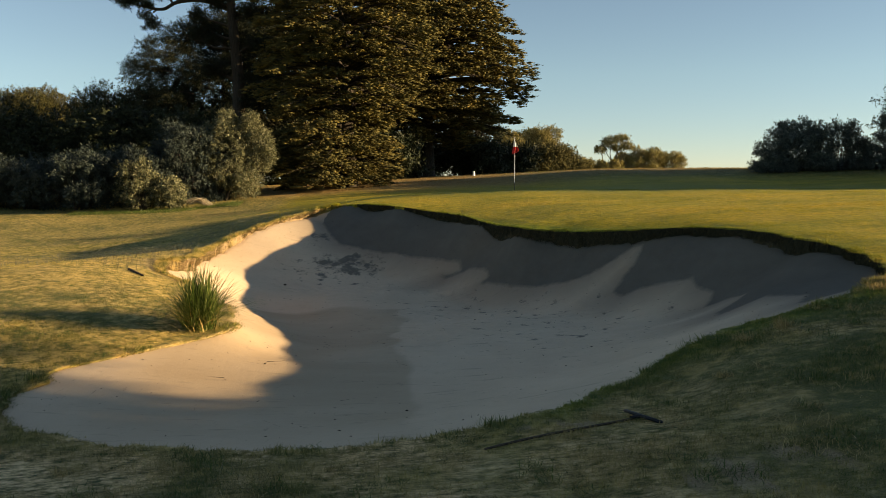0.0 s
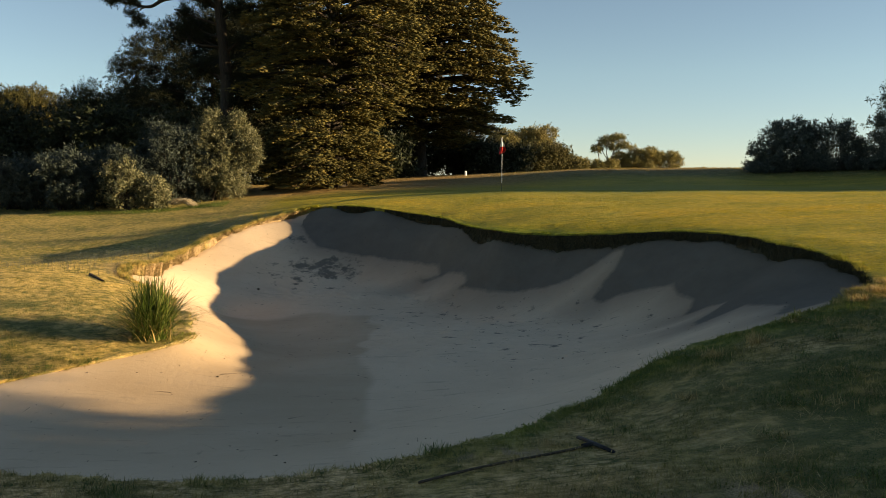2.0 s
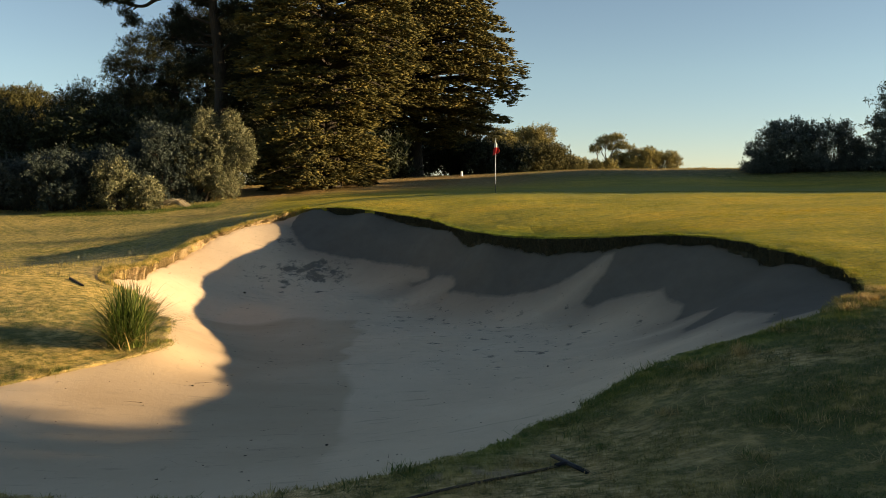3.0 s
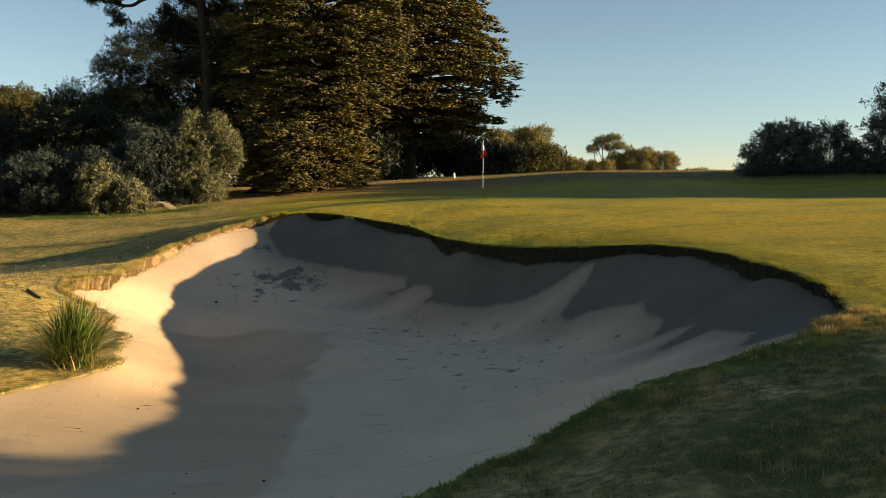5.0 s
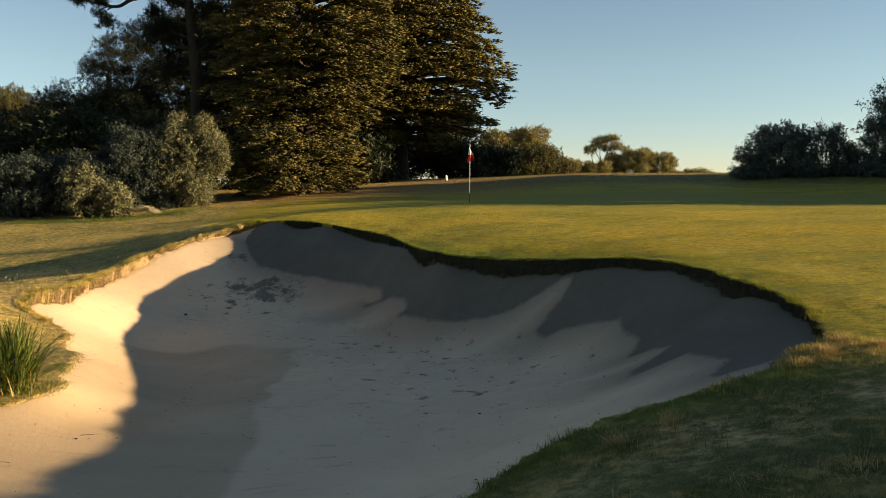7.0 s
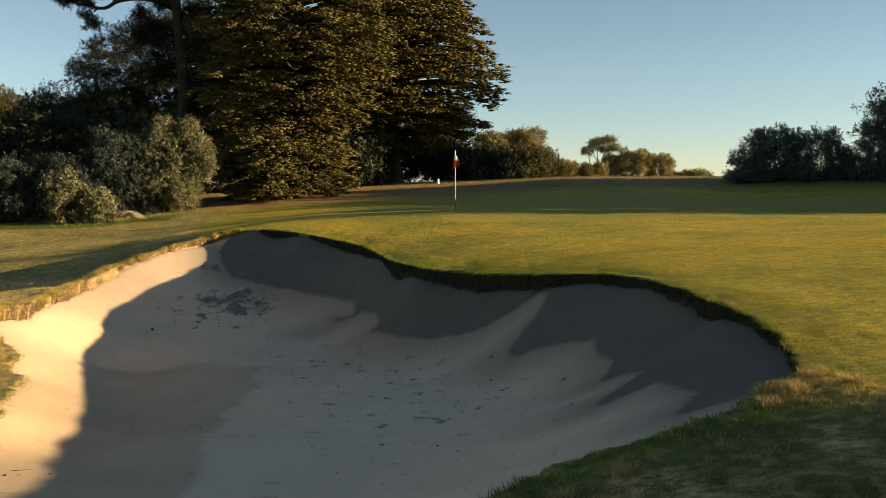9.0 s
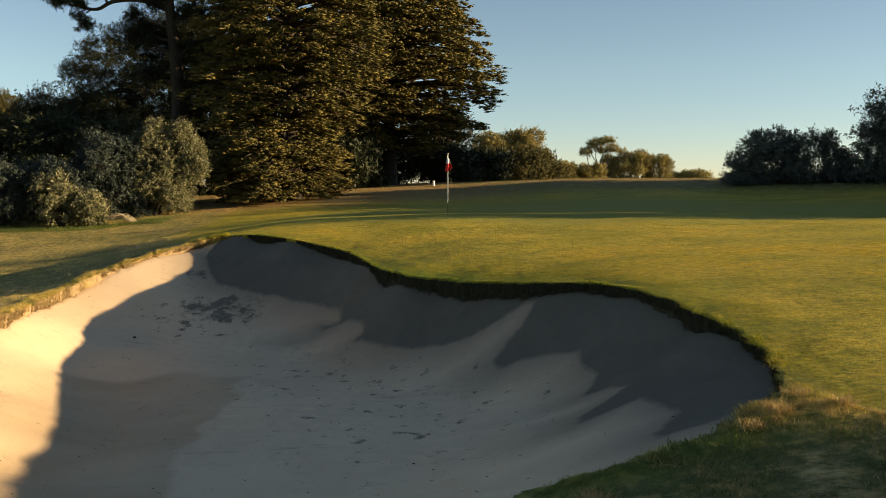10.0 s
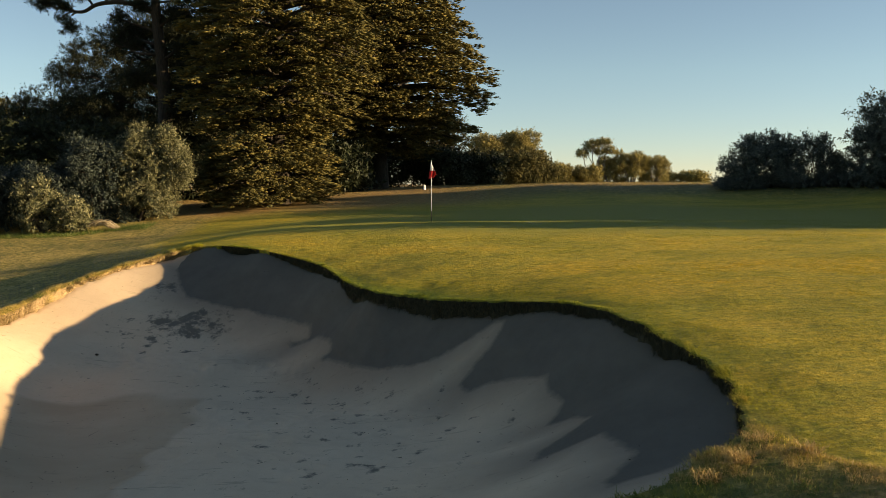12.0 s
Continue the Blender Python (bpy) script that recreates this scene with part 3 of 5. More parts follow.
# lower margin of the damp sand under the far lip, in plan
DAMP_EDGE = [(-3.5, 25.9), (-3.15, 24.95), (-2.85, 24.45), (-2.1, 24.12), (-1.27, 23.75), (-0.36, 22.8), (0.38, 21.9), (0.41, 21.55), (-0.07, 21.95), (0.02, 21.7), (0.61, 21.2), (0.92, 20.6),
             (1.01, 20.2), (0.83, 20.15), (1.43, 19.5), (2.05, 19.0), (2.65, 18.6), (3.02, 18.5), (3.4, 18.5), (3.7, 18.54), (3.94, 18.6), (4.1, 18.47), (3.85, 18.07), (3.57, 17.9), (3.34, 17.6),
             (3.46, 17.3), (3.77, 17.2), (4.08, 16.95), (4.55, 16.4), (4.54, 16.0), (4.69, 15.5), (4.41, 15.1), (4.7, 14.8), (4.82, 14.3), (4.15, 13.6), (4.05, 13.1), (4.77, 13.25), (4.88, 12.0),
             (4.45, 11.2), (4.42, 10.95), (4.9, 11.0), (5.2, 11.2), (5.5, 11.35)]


def build_sand():
    rings = []
    for k in range(105):
        t = 1 - (k / 104) ** 0.9
        xy = HUB + (edge[:, :2] + out_dir * 0.10 - HUB) * max(t, 0.003)
        rings.append(np.c_[xy, sand_height(xy[:, 0], xy[:, 1])])
    rings[0][:, 2] -= 0.03
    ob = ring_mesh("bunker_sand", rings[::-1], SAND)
    v = np.concatenate(rings[::-1])
    x, y = v[:, 0], v[:, 1]
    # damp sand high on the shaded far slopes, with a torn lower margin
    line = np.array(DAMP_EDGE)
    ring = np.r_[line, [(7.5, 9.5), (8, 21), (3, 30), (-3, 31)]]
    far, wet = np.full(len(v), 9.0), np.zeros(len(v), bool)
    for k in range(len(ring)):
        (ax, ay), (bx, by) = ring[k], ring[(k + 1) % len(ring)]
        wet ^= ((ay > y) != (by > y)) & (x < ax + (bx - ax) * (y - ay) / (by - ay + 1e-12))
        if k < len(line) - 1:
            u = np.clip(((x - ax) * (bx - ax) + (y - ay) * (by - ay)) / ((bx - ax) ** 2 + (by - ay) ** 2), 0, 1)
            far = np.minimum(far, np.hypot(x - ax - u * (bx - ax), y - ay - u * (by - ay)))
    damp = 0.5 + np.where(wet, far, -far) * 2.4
    # reaches far below the damp margin, to darken sand in the lip's shade
    set_attribute(ob, "damp_shade", np.clip(damp, -3.2, 1))
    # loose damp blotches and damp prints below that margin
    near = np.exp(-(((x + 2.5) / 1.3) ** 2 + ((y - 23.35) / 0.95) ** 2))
    # second patch: painted shade that carries the shadow over the upper-left notch
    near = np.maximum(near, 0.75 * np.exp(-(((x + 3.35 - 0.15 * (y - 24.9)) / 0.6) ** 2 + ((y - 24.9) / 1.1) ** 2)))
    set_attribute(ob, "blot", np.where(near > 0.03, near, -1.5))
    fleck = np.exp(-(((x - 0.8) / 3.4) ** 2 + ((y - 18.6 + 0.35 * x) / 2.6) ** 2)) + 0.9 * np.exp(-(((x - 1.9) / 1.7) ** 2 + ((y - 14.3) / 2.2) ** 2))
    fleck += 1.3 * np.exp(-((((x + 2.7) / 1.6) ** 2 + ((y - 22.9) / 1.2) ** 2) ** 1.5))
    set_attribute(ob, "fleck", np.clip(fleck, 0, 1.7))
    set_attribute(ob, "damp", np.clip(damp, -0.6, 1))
    # browner, darker sand left of this ragged line, fading towards the bank
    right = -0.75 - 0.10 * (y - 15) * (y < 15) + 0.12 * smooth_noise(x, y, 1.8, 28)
    browned = np.clip((right - x + 0.10 * smooth_noise(x, y, 5.0, 38)) / 0.12, 0, 1) * np.clip((x + 4.7) / 1.0, 0, 1) * np.clip((18.9 + 0.35 * smooth_noise(x, y, 2.0, 30) - y) / 0.3, 0, 1) * np.clip((y - 7.2) / 3.0, 0, 1)
    browned *= 0.75 + 0.25 * smooth_noise(x, y, 1.5, 31)
    set_attribute(ob, "browned", np.clip(browned, 0, 1))
    return tagged(ob, "pale raked sand with damp patches and footprints", "sand", kind="structure")


build_ground()
build_sand()


# ---- trees and shrubs
def wood(name, paths, mat, parent, sides=7):
    v, f = tubes(paths, sides)
    return mesh_ob(name, v, f, mat, parent)


def bent(a, b, r0, r1, r, sag=0.08, steps=7):
    """A limb from a to b that wanders a little, with its radius at each step."""
    a, b = np.array(a, float), np.array(b, float)
    t = np.linspace(0, 1, steps)[:, None]
    far = np.linalg.norm(b - a)
    p = a + (b - a) * t + np.sin(t * np.pi) * r.normal(0, sag * far, 3) + np.sin(t * 2 * np.pi) * r.normal(0, sag * far * 0.4, 3)
    return np.c_[p, r0 + (r1 - r0) * t]


def cypress(base, height, reach_at, label, seed, boughs=260, foliage=None, lean=(0, 0), first=0.06, trunk_r=0.55, leaf=0.10, sprays=48, per_spray=13, tuft=0.33, crowd=0.92, step=0.8):
    """An old cypress: layered, fanned boughs that end in flat sprays with upturned tips.
    reach_at(share of height, bearing) gives the spread."""
    r = np.random.default_rng(seed)
    foliage = foliage or CYPRESS
    tree = tagged(new("cypress_tree"), label, "tree")
    tree.location = base
    t = np.linspace(0, 1, 10)
    axis = np.c_[lean[0] * t**1.5, lean[1] * t**1.5, t * height]
    axis[:, :2] += r.normal(0, 0.12, (10, 2)) * t[:, None]
    wood("trunk", [np.c_[axis, trunk_r * (1 - 0.9 * t) + 0.35 * trunk_r * np.exp(-t * 14)]], BARK, tree, 12)
    limbs, cs, ds, ls, ns, cores = [], [], [], [], [], []
    for k in range(boughs):
        h = first + (1 - first) * ((k + r.uniform()) / boughs) ** crowd
        az = k * 2.39996 + r.normal(0, 0.25)
        tier = height / step
        h = min(1.0, max(first, (round(h * tier + 0.5 * math.sin(2.3 * az)) - 0.5 * math.sin(2.3 * az)) / tier + r.normal(0, 0.3) / tier))
        lump = math.sin(4.3 * az + 2.2 * math.sin(h * height * 0.8 + seed)) * math.sin(h * height * 1.7 + 1.3 * az + seed)
        spread = reach_at(h, az) * (0.92 + 0.13 * lump) * r.uniform(0.78, 1.05)
        if spread < 0.3:
            continue
        start = np.array([np.interp(h * 0.93, t, axis[:, 0]), np.interp(h * 0.93, t, axis[:, 1]), h * height * 0.93])
        out = np.array([math.cos(az), math.sin(az), 0])
        side = np.array([-out[1], out[0], 0])
        rise = r.uniform(-0.02, 0.14) + 0.45 * max(0, h - 0.7) - 0.10 * max(0, 0.25 - h)
        u = np.linspace(0, 1, 7)[:, None]
        path = start + out * spread * u + np.array([0, 0, 1]) * spread * (rise * u + 0.07 * np.sin(u * np.pi) - 0.10 * u**2.5)
        limbs.append(np.c_[path, (0.02 + 0.018 * spread) * (1.05 - u)])
        g = max(5, int(sprays * (0.35 + 0.65 * min(1.0, spread / 5)) * (0.2 if math.sin(az) > 0.6 else 1.0) * (0.5 if h > 0.76 else 1.0)))
        pads = max(2, int(1.5 + 0.9 * spread))
        pad_u = 1 - 0.62 * r.uniform(0, 1, pads) ** 1.3
        pad_s = r.normal(0, 0.26, pads) * spread * (1.10 - pad_u) ** 0.5
        pad_z = r.normal(0, 0.12, pads)
        of = r.integers(0, pads, g)
        gu = np.clip(pad_u[of] + r.normal(0, 0.34 / spread, g) * tuft / 0.38, 0.2, 1.04)
        gs = pad_s[of] + r.normal(0, 0.32, g) * tuft / 0.38
        gp = np.stack([np.interp(gu, u[:, 0], path[:, c]) for c in range(3)], 1) + side * gs[:, None]
        gp[:, 2] += pad_z[of] + r.normal(0, 0.06, g) - 0.13 * np.abs(gs - pad_s[of]) - 0.06 * np.abs(gs)
        gd = out + side * (gs / (spread * 0.3 + 0.1) * 0.7 + r.normal(0, 0.55, g))[:, None] + np.c_[np.zeros((g, 2)), r.uniform(-0.25, 0.20, g)]
        gd /= np.linalg.norm(gd, axis=1, keepdims=True)
        gl = np.cross(gd, [0, 0, 1.0])
        gl /= np.linalg.norm(gl, axis=1, keepdims=True) + 1e-9
        size = tuft * r.uniform(0.6, 1.5, g)[:, None, None]
        gv = np.cross(gl, gd)
        # the dense inner pad of each spray: an uneven ring between a blunt foot and a tip
        ring = np.array([(-0.50, 0, 0)] + [(0.12 * math.cos(2 * b), 0.34 * math.cos(b), 0.34 * math.sin(b)) for b in np.arange(6) * math.pi / 3] + [(0.58, 0, 0)])
        pad = ring[None] * r.uniform(0.72, 1.28, (g, 8, 1))
        cores.append(gp[:, None] + size * (gd[:, None] * pad[..., :1] + gl[:, None] * pad[..., 1:2] + gv[:, None] * pad[..., 2:] * 0.42))
        p1 = r.uniform(-0.6, 0.85, (g, per_spray, 1))
        girth = 0.40 * (1.1 - 0.9 * np.clip(p1, 0, 1.2)) * np.sqrt(r.uniform(0, 1, (g, per_spray, 1)))
        turn = r.uniform(0, 2 * np.pi, (g, per_spray, 1))
        off = gl[:, None] * np.cos(turn) * 1.25 + gv[:, None] * np.sin(turn) * 0.45
        cs.append((gp[:, None] + size * (gd[:, None] * p1 + off * girth)).reshape(-1, 3))
        ds.append((gd[:, None] + off * 0.5 + r.normal(0, 0.25, (g, per_spray, 3))).reshape(-1, 3))
        ns.append((off + np.array([0, 0, 0.45]) + 0.3 * out + r.normal(0, 0.22, (g, per_spray, 3))).reshape(-1, 3))
        ls.append(leaf * r.uniform(0.6, 1.5, g * per_spray))
    wood("branchwork", limbs, BARK, tree, 5)
    c, d, l = np.concatenate(cs), np.concatenate(ds), np.concatenate(ls)
    v, f = leaves(c, d, l, l * 0.45, r, np.concatenate(ns))
    cores = np.concatenate(cores)
    j = np.arange(6)
    k = (j + 1) % 6
    one = np.concatenate([np.stack([0 * j, 1 + k, 1 + j], 1), np.stack([1 + j, 1 + k, 0 * j + 7], 1)])
    solid = (one[None] + 8 * np.arange(len(cores))[:, None, None]).reshape(-1, 3)
    mesh_ob("crown", np.concatenate([v, cores.reshape(-1, 3)]), np.concatenate([f, solid + len(v)]), foliage, tree)
    return tree


def broadleaf(base, lobes, label, seed, foliage, name="tree", leaf=0.2, density=260, bark=None, trunk_r=0.22, forks=1, category="tree", shell=0.35, fringe=0.15, single=0.0, limb=()):
    """A tree or shrub: trunks that fork to the lobes of its crown, each lobe a loose shell of leafy twigs.
    lobes: centre x, y, z from the base, then half width, half depth and half height."""
    r = np.random.default_rng(seed)
    plant = tagged(new(name), label, category)
    plant.location = base
    paths, cs, ds, ls, ns = [], [], [], [], []
    feet = [r.normal(0, 0.25 * (forks > 1), 2) for _ in range(forks)]
    for x, y, z, rx, ry, rz in lobes:
        foot = feet[r.integers(0, forks)]
        mid = np.array([foot[0] * 0.5 + x * 0.35, foot[1] * 0.5 + y * 0.35, z * 0.55])
        if single:
            off = min(single * 0.97, max(0.3 * z, z - 0.25 * math.hypot(x, y) - 0.3))
            mid = np.array([0.0, 0.0, off])
            girth = trunk_r * (1 - 0.85 * off / single)
            if len(limb) and x < -2.4:
                near = limb[np.argmin(np.linalg.norm(limb[:, :3] - (x + 0.5, y, z), axis=1))]
                mid, girth = near[:3], near[3] * 2.2
            b = bent(mid, (x, y, z), girth * 0.3, girth * 0.10, r, 0.12)
            paths.append(b)
        elif rx > 0.3:
            a = bent((foot[0], foot[1], -0.15), mid, trunk_r, trunk_r * 0.6, r, 0.05)
            b = bent(mid, (x, y, z), trunk_r * 0.6, trunk_r * 0.2, r, 0.1)
            paths += [a, b]
        for _ in range(5 if single or rx > 0.3 else 0):
            tip = np.array([x, y, z]) + r.normal(0, 0.5, 3) * (rx, ry, rz)
            twig = min(trunk_r * 0.22, 0.035)
            paths.append(bent(b[4, :3], tip, twig, twig * 0.25, r, 0.12, 5))
        area = 4 * math.pi * ((rx * ry) ** 1.6 / 3 + (rx * rz) ** 1.6 / 3 + (ry * rz) ** 1.6 / 3) ** (1 / 1.6)
        twigs = max(12, int(area * density / 22))
        w = r.normal(size=(twigs, 3))
        w /= np.linalg.norm(w, axis=1, keepdims=True)
        bulge = 1 + 0.22 * np.sin(w[:, 0] * 5 + x * 3) * np.sin(w[:, 2] * 6 + y) + 0.12 * np.sin(w[:, 1] * 9 + z)
        depth = (1 - shell * r.uniform(0, 1, twigs) ** 1.6) * bulge + fringe * (r.uniform(0, 1, twigs) > 0.8)
        p = np.array([x, y, z]) + w * np.array([rx, ry, rz]) * depth[:, None]
        keep = p[:, 2] > 0.05
        p, w = p[keep], w[keep]
        n = 22
        twig_d = w + r.normal(0, 0.5, w.shape) + np.array([0, 0, 0.25])
        twig_d /= np.linalg.norm(twig_d, axis=1, keepdims=True)
        u = r.uniform(-0.5, 1, (len(p), n, 1)) * leaf * 2.2
        off = r.normal(0, leaf * 0.55, (len(p), n, 3))
        cs.append((p[:, None] + twig_d[:, None] * u + off).reshape(-1, 3))
        ns.append((twig_d[:, None] * 0.35 + w[:, None] * 0.75 + off / leaf * 0.8 + r.normal(0, 0.3, off.shape)).reshape(-1, 3))
        ds.append((np.repeat(twig_d[:, None], n, 1) + r.normal(0, 0.8, (len(p), n, 3))).reshape(-1, 3))
        ls.append(leaf * r.uniform(0.6, 1.35, len(p) * n))
    if len(limb):
        paths.append(limb)
    if single:
        u = np.linspace(0, 1, 9)
        paths.append(np.c_[0.28 * np.sin(u * 6) * np.sin(u * 3), 0.15 * np.sin(u * 5), u * single - 0.1, trunk_r * (1 - 0.8 * u)])
    wood("trunk", paths, bark or BARK, plant, 6 if not single else 9)
    c, d, l = np.concatenate(cs), np.concatenate(ds), np.concatenate(ls)
    v, f = leaves(c, d, l, l * (0.4 if foliage in (PINE, CONIFER) else 0.5), r, np.concatenate(ns))
    mesh_ob("crown", v, f, foliage, plant, False)
    return plant


def ground_at(x, y):
    return float(land(np.array([x]), np.array([y]))[0])


def lobes_over(width, height, count, seed, low=0.25, depth=None, size=(0.20, 0.30), flat=0.8):
    """Lobes that fill an uneven crown of that width and height."""
    r = np.random.default_rng(seed)
    depth = depth or width
    out = []
    for k in range(count):
        q = r.uniform(size[0], size[1])
        z = low + (1 - low) * ((k + 0.5) / count) ** 0.8
        z = min(z, 1 - q * flat * r.uniform(0.8, 1.2))
        wide = math.sqrt(max(0.08, 1 - ((z - 0.42) / 0.62) ** 2)) * max(0.1, 0.52 - q) * r.uniform(0.8, 1.25)
        a = k * 2.4 + r.uniform(0, 0.6)
        out.append((wide * width * math.cos(a), wide * depth * math.sin(a), z * height, q * width, q * depth, q * height * flat))
    return out


def ragged(lobes, count, seed, size):
    """The same lobes with leafy sprigs that stand out from their surface, mostly upwards."""
    r = np.random.default_rng(seed + 500)
    out = list(lobes)
    for k in range(count):
        x, y, z, rx, ry, rz = lobes[r.integers(0, len(lobes))]
        w = r.normal(size=3) + np.array([0, -0.3, 0.5])
        w /= np.linalg.norm(w)
        q = size * r.uniform(0.7, 1.5)
        out.append((x + w[0] * rx * 1.02, y + w[1] * ry * 1.02, max(q, z + w[2] * rz * 1.05), q * 0.75, q * 0.75, q * 1.25))
    return out


# the two big cypresses and the pine that stand behind the green
def reach_front(h, az):
    """A broad bulging crown over a lower cone that stays narrow on the side of the green."""
    right = np.interp(h * 21, [0.3, 1.2, 3.2, 4.2, 4.9, 5.8, 8, 10.5, 13, 17, 21], [3.2, 3.3, 3.2, 2.6, 4.6, 5.3, 5.7, 5.6, 4.8, 3.0, 0.6])
    left = np.interp(h * 21, [0.3, 2.0, 4.0, 5.0, 9, 13, 17, 21], [4.6, 4.9, 4.5, 5.2, 5.6, 4.9, 3.0, 0.6])
    w = 0.5 + 0.5 * math.tanh(2.5 * (math.cos(az) - 0.05))
    return (right * w + left * (1 - w)) * (1 + 0.07 * math.sin(3 * az + 9 * h))


def reach_back(h, az):
    prof = np.interp(h * 19, [2.2, 2.9, 3.6, 5.0, 7.1, 9.0, 11.0, 12.2, 13.6, 16, 19], [1.5, 4.6, 6.0, 6.9, 7.9, 8.9, 8.4, 7.6, 6.3, 3.8, 0.6])
    return prof * (1 + 0.05 * math.sin(2 * az + 7 * h))


cypress((-5.6, 51.5, ground_at(-5.6, 51.5)), 21, reach_front, "huge old cypress, dark layered boughs gilded by low sun", 11, 560, first=0.02, crowd=1.25)
cypress((-1.2, 67.6, ground_at(-1.2, 67.6)), 19, reach_back, "broad old cypress with bare lower trunk and layered boughs", 12, 540, first=0.14, leaf=0.11, trunk_r=0.46, sprays=46, tuft=0.40, step=0.9)


def tiers(levels, seed, each=6, size=1.35):
    """Lobes in flat tiers: height and half width of each level."""
    r = np.random.default_rng(seed)
    return [(w * q + r.normal(0, 0.25), r.uniform(-0.7, 0.5) * w, z + r.normal(0, 0.22), size * r.uniform(0.8, 1.25), size * r.uniform(0.8, 1.2), size * r.uniform(0.42, 0.62))
            for z, w in levels for q in np.linspace(-1, 1, each)]


DARK_TIERS = [(10.3, 2.6), (9.3, 3.7), (8.2, 4.3), (7.0, 4.7), (5.8, 4.8), (4.6, 4.6), (3.3, 4.4), (2.0, 4.2)]
# pine-dark foliage here puts the tree's shade into its colour
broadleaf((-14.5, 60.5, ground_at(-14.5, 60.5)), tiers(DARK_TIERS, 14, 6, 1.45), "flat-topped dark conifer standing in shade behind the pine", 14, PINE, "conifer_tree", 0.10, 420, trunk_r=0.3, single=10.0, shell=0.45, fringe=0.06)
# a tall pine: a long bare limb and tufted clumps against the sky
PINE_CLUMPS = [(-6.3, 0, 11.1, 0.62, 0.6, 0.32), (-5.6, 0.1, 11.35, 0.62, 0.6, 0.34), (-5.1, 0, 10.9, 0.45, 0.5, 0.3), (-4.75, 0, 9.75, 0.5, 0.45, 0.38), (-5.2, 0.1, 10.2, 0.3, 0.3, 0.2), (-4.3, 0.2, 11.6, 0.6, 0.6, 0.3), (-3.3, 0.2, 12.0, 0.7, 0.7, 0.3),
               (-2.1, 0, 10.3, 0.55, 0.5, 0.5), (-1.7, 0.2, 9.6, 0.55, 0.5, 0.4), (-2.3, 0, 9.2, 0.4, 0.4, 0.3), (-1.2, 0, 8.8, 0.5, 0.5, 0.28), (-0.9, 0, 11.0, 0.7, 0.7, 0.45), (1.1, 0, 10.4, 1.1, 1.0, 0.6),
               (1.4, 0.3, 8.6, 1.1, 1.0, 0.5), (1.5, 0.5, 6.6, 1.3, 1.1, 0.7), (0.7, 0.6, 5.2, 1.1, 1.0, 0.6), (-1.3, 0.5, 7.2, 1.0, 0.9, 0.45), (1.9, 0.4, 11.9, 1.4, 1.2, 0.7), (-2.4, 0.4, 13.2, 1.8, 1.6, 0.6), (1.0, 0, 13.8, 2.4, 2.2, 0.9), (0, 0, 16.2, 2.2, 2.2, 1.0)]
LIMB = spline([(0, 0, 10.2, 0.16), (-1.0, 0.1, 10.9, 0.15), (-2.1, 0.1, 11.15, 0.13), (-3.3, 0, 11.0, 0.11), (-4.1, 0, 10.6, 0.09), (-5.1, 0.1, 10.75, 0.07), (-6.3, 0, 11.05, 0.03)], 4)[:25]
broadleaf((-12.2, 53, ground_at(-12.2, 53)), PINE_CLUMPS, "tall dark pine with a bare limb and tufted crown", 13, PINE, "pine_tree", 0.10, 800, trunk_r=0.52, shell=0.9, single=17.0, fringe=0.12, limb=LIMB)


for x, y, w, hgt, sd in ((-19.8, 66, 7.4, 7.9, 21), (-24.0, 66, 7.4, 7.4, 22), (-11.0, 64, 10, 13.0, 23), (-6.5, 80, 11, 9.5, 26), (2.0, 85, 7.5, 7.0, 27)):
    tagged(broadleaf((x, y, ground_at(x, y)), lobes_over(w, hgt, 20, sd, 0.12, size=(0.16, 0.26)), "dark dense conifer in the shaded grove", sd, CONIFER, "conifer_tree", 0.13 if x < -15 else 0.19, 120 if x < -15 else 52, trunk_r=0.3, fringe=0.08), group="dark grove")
for x, y, w, hgt, sd in ((-36.0, 79, 7.4, 8.5, 31), (-43.5, 80, 7.4, 8.0, 32), (-31.6, 81, 5.0, 7.6, 33)):
    tagged(broadleaf((x, y, ground_at(x, y)), lobes_over(w, hgt, 14, sd), "rounded dark evergreen tree with sunlit top leaves", sd, HEDGE, "evergreen_tree", 0.12, 270, fringe=0.05), group="dark grove")

# shrubs below them
SILVER_LOBES = [(0.3, 0, 2.7, 1.1, 1.0, 0.9), (1.3, 0.2, 2.3, 0.85, 0.9, 0.9), (-1.0, 0.1, 2.4, 0.75, 0.8, 0.75), (0.9, 0, 3.5, 0.6, 0.6, 0.6), (0.1, -0.2, 3.75, 0.42, 0.5, 0.55), (1.7, 0, 3.2, 0.5, 0.55, 0.6),
                (0.3, -0.3, 1.5, 1.1, 1.1, 0.7), (-0.8, -0.1, 3.2, 0.4, 0.5, 0.5), (2.0, -0.1, 2.5, 0.42, 0.5, 0.5), (-1.2, 0, 1.6, 0.7, 0.7, 0.6), (0.9, -0.2, 0.8, 0.8, 0.8, 0.5), (1.3, -0.1, 3.95, 0.3, 0.35, 0.4), (-1.5, -0.1, 2.9, 0.3, 0.35, 0.4)]
broadleaf((-11.2, 46.3, ground_at(-11.2, 46.3)), ragged(SILVER_LOBES, 60, 41, 0.24),
          "tall silvery shrub catching the low sun", 41, SILVER_LEAF, "silver_shrub", 0.085, 700, forks=4, trunk_r=0.08, category="shrub", fringe=0.35)
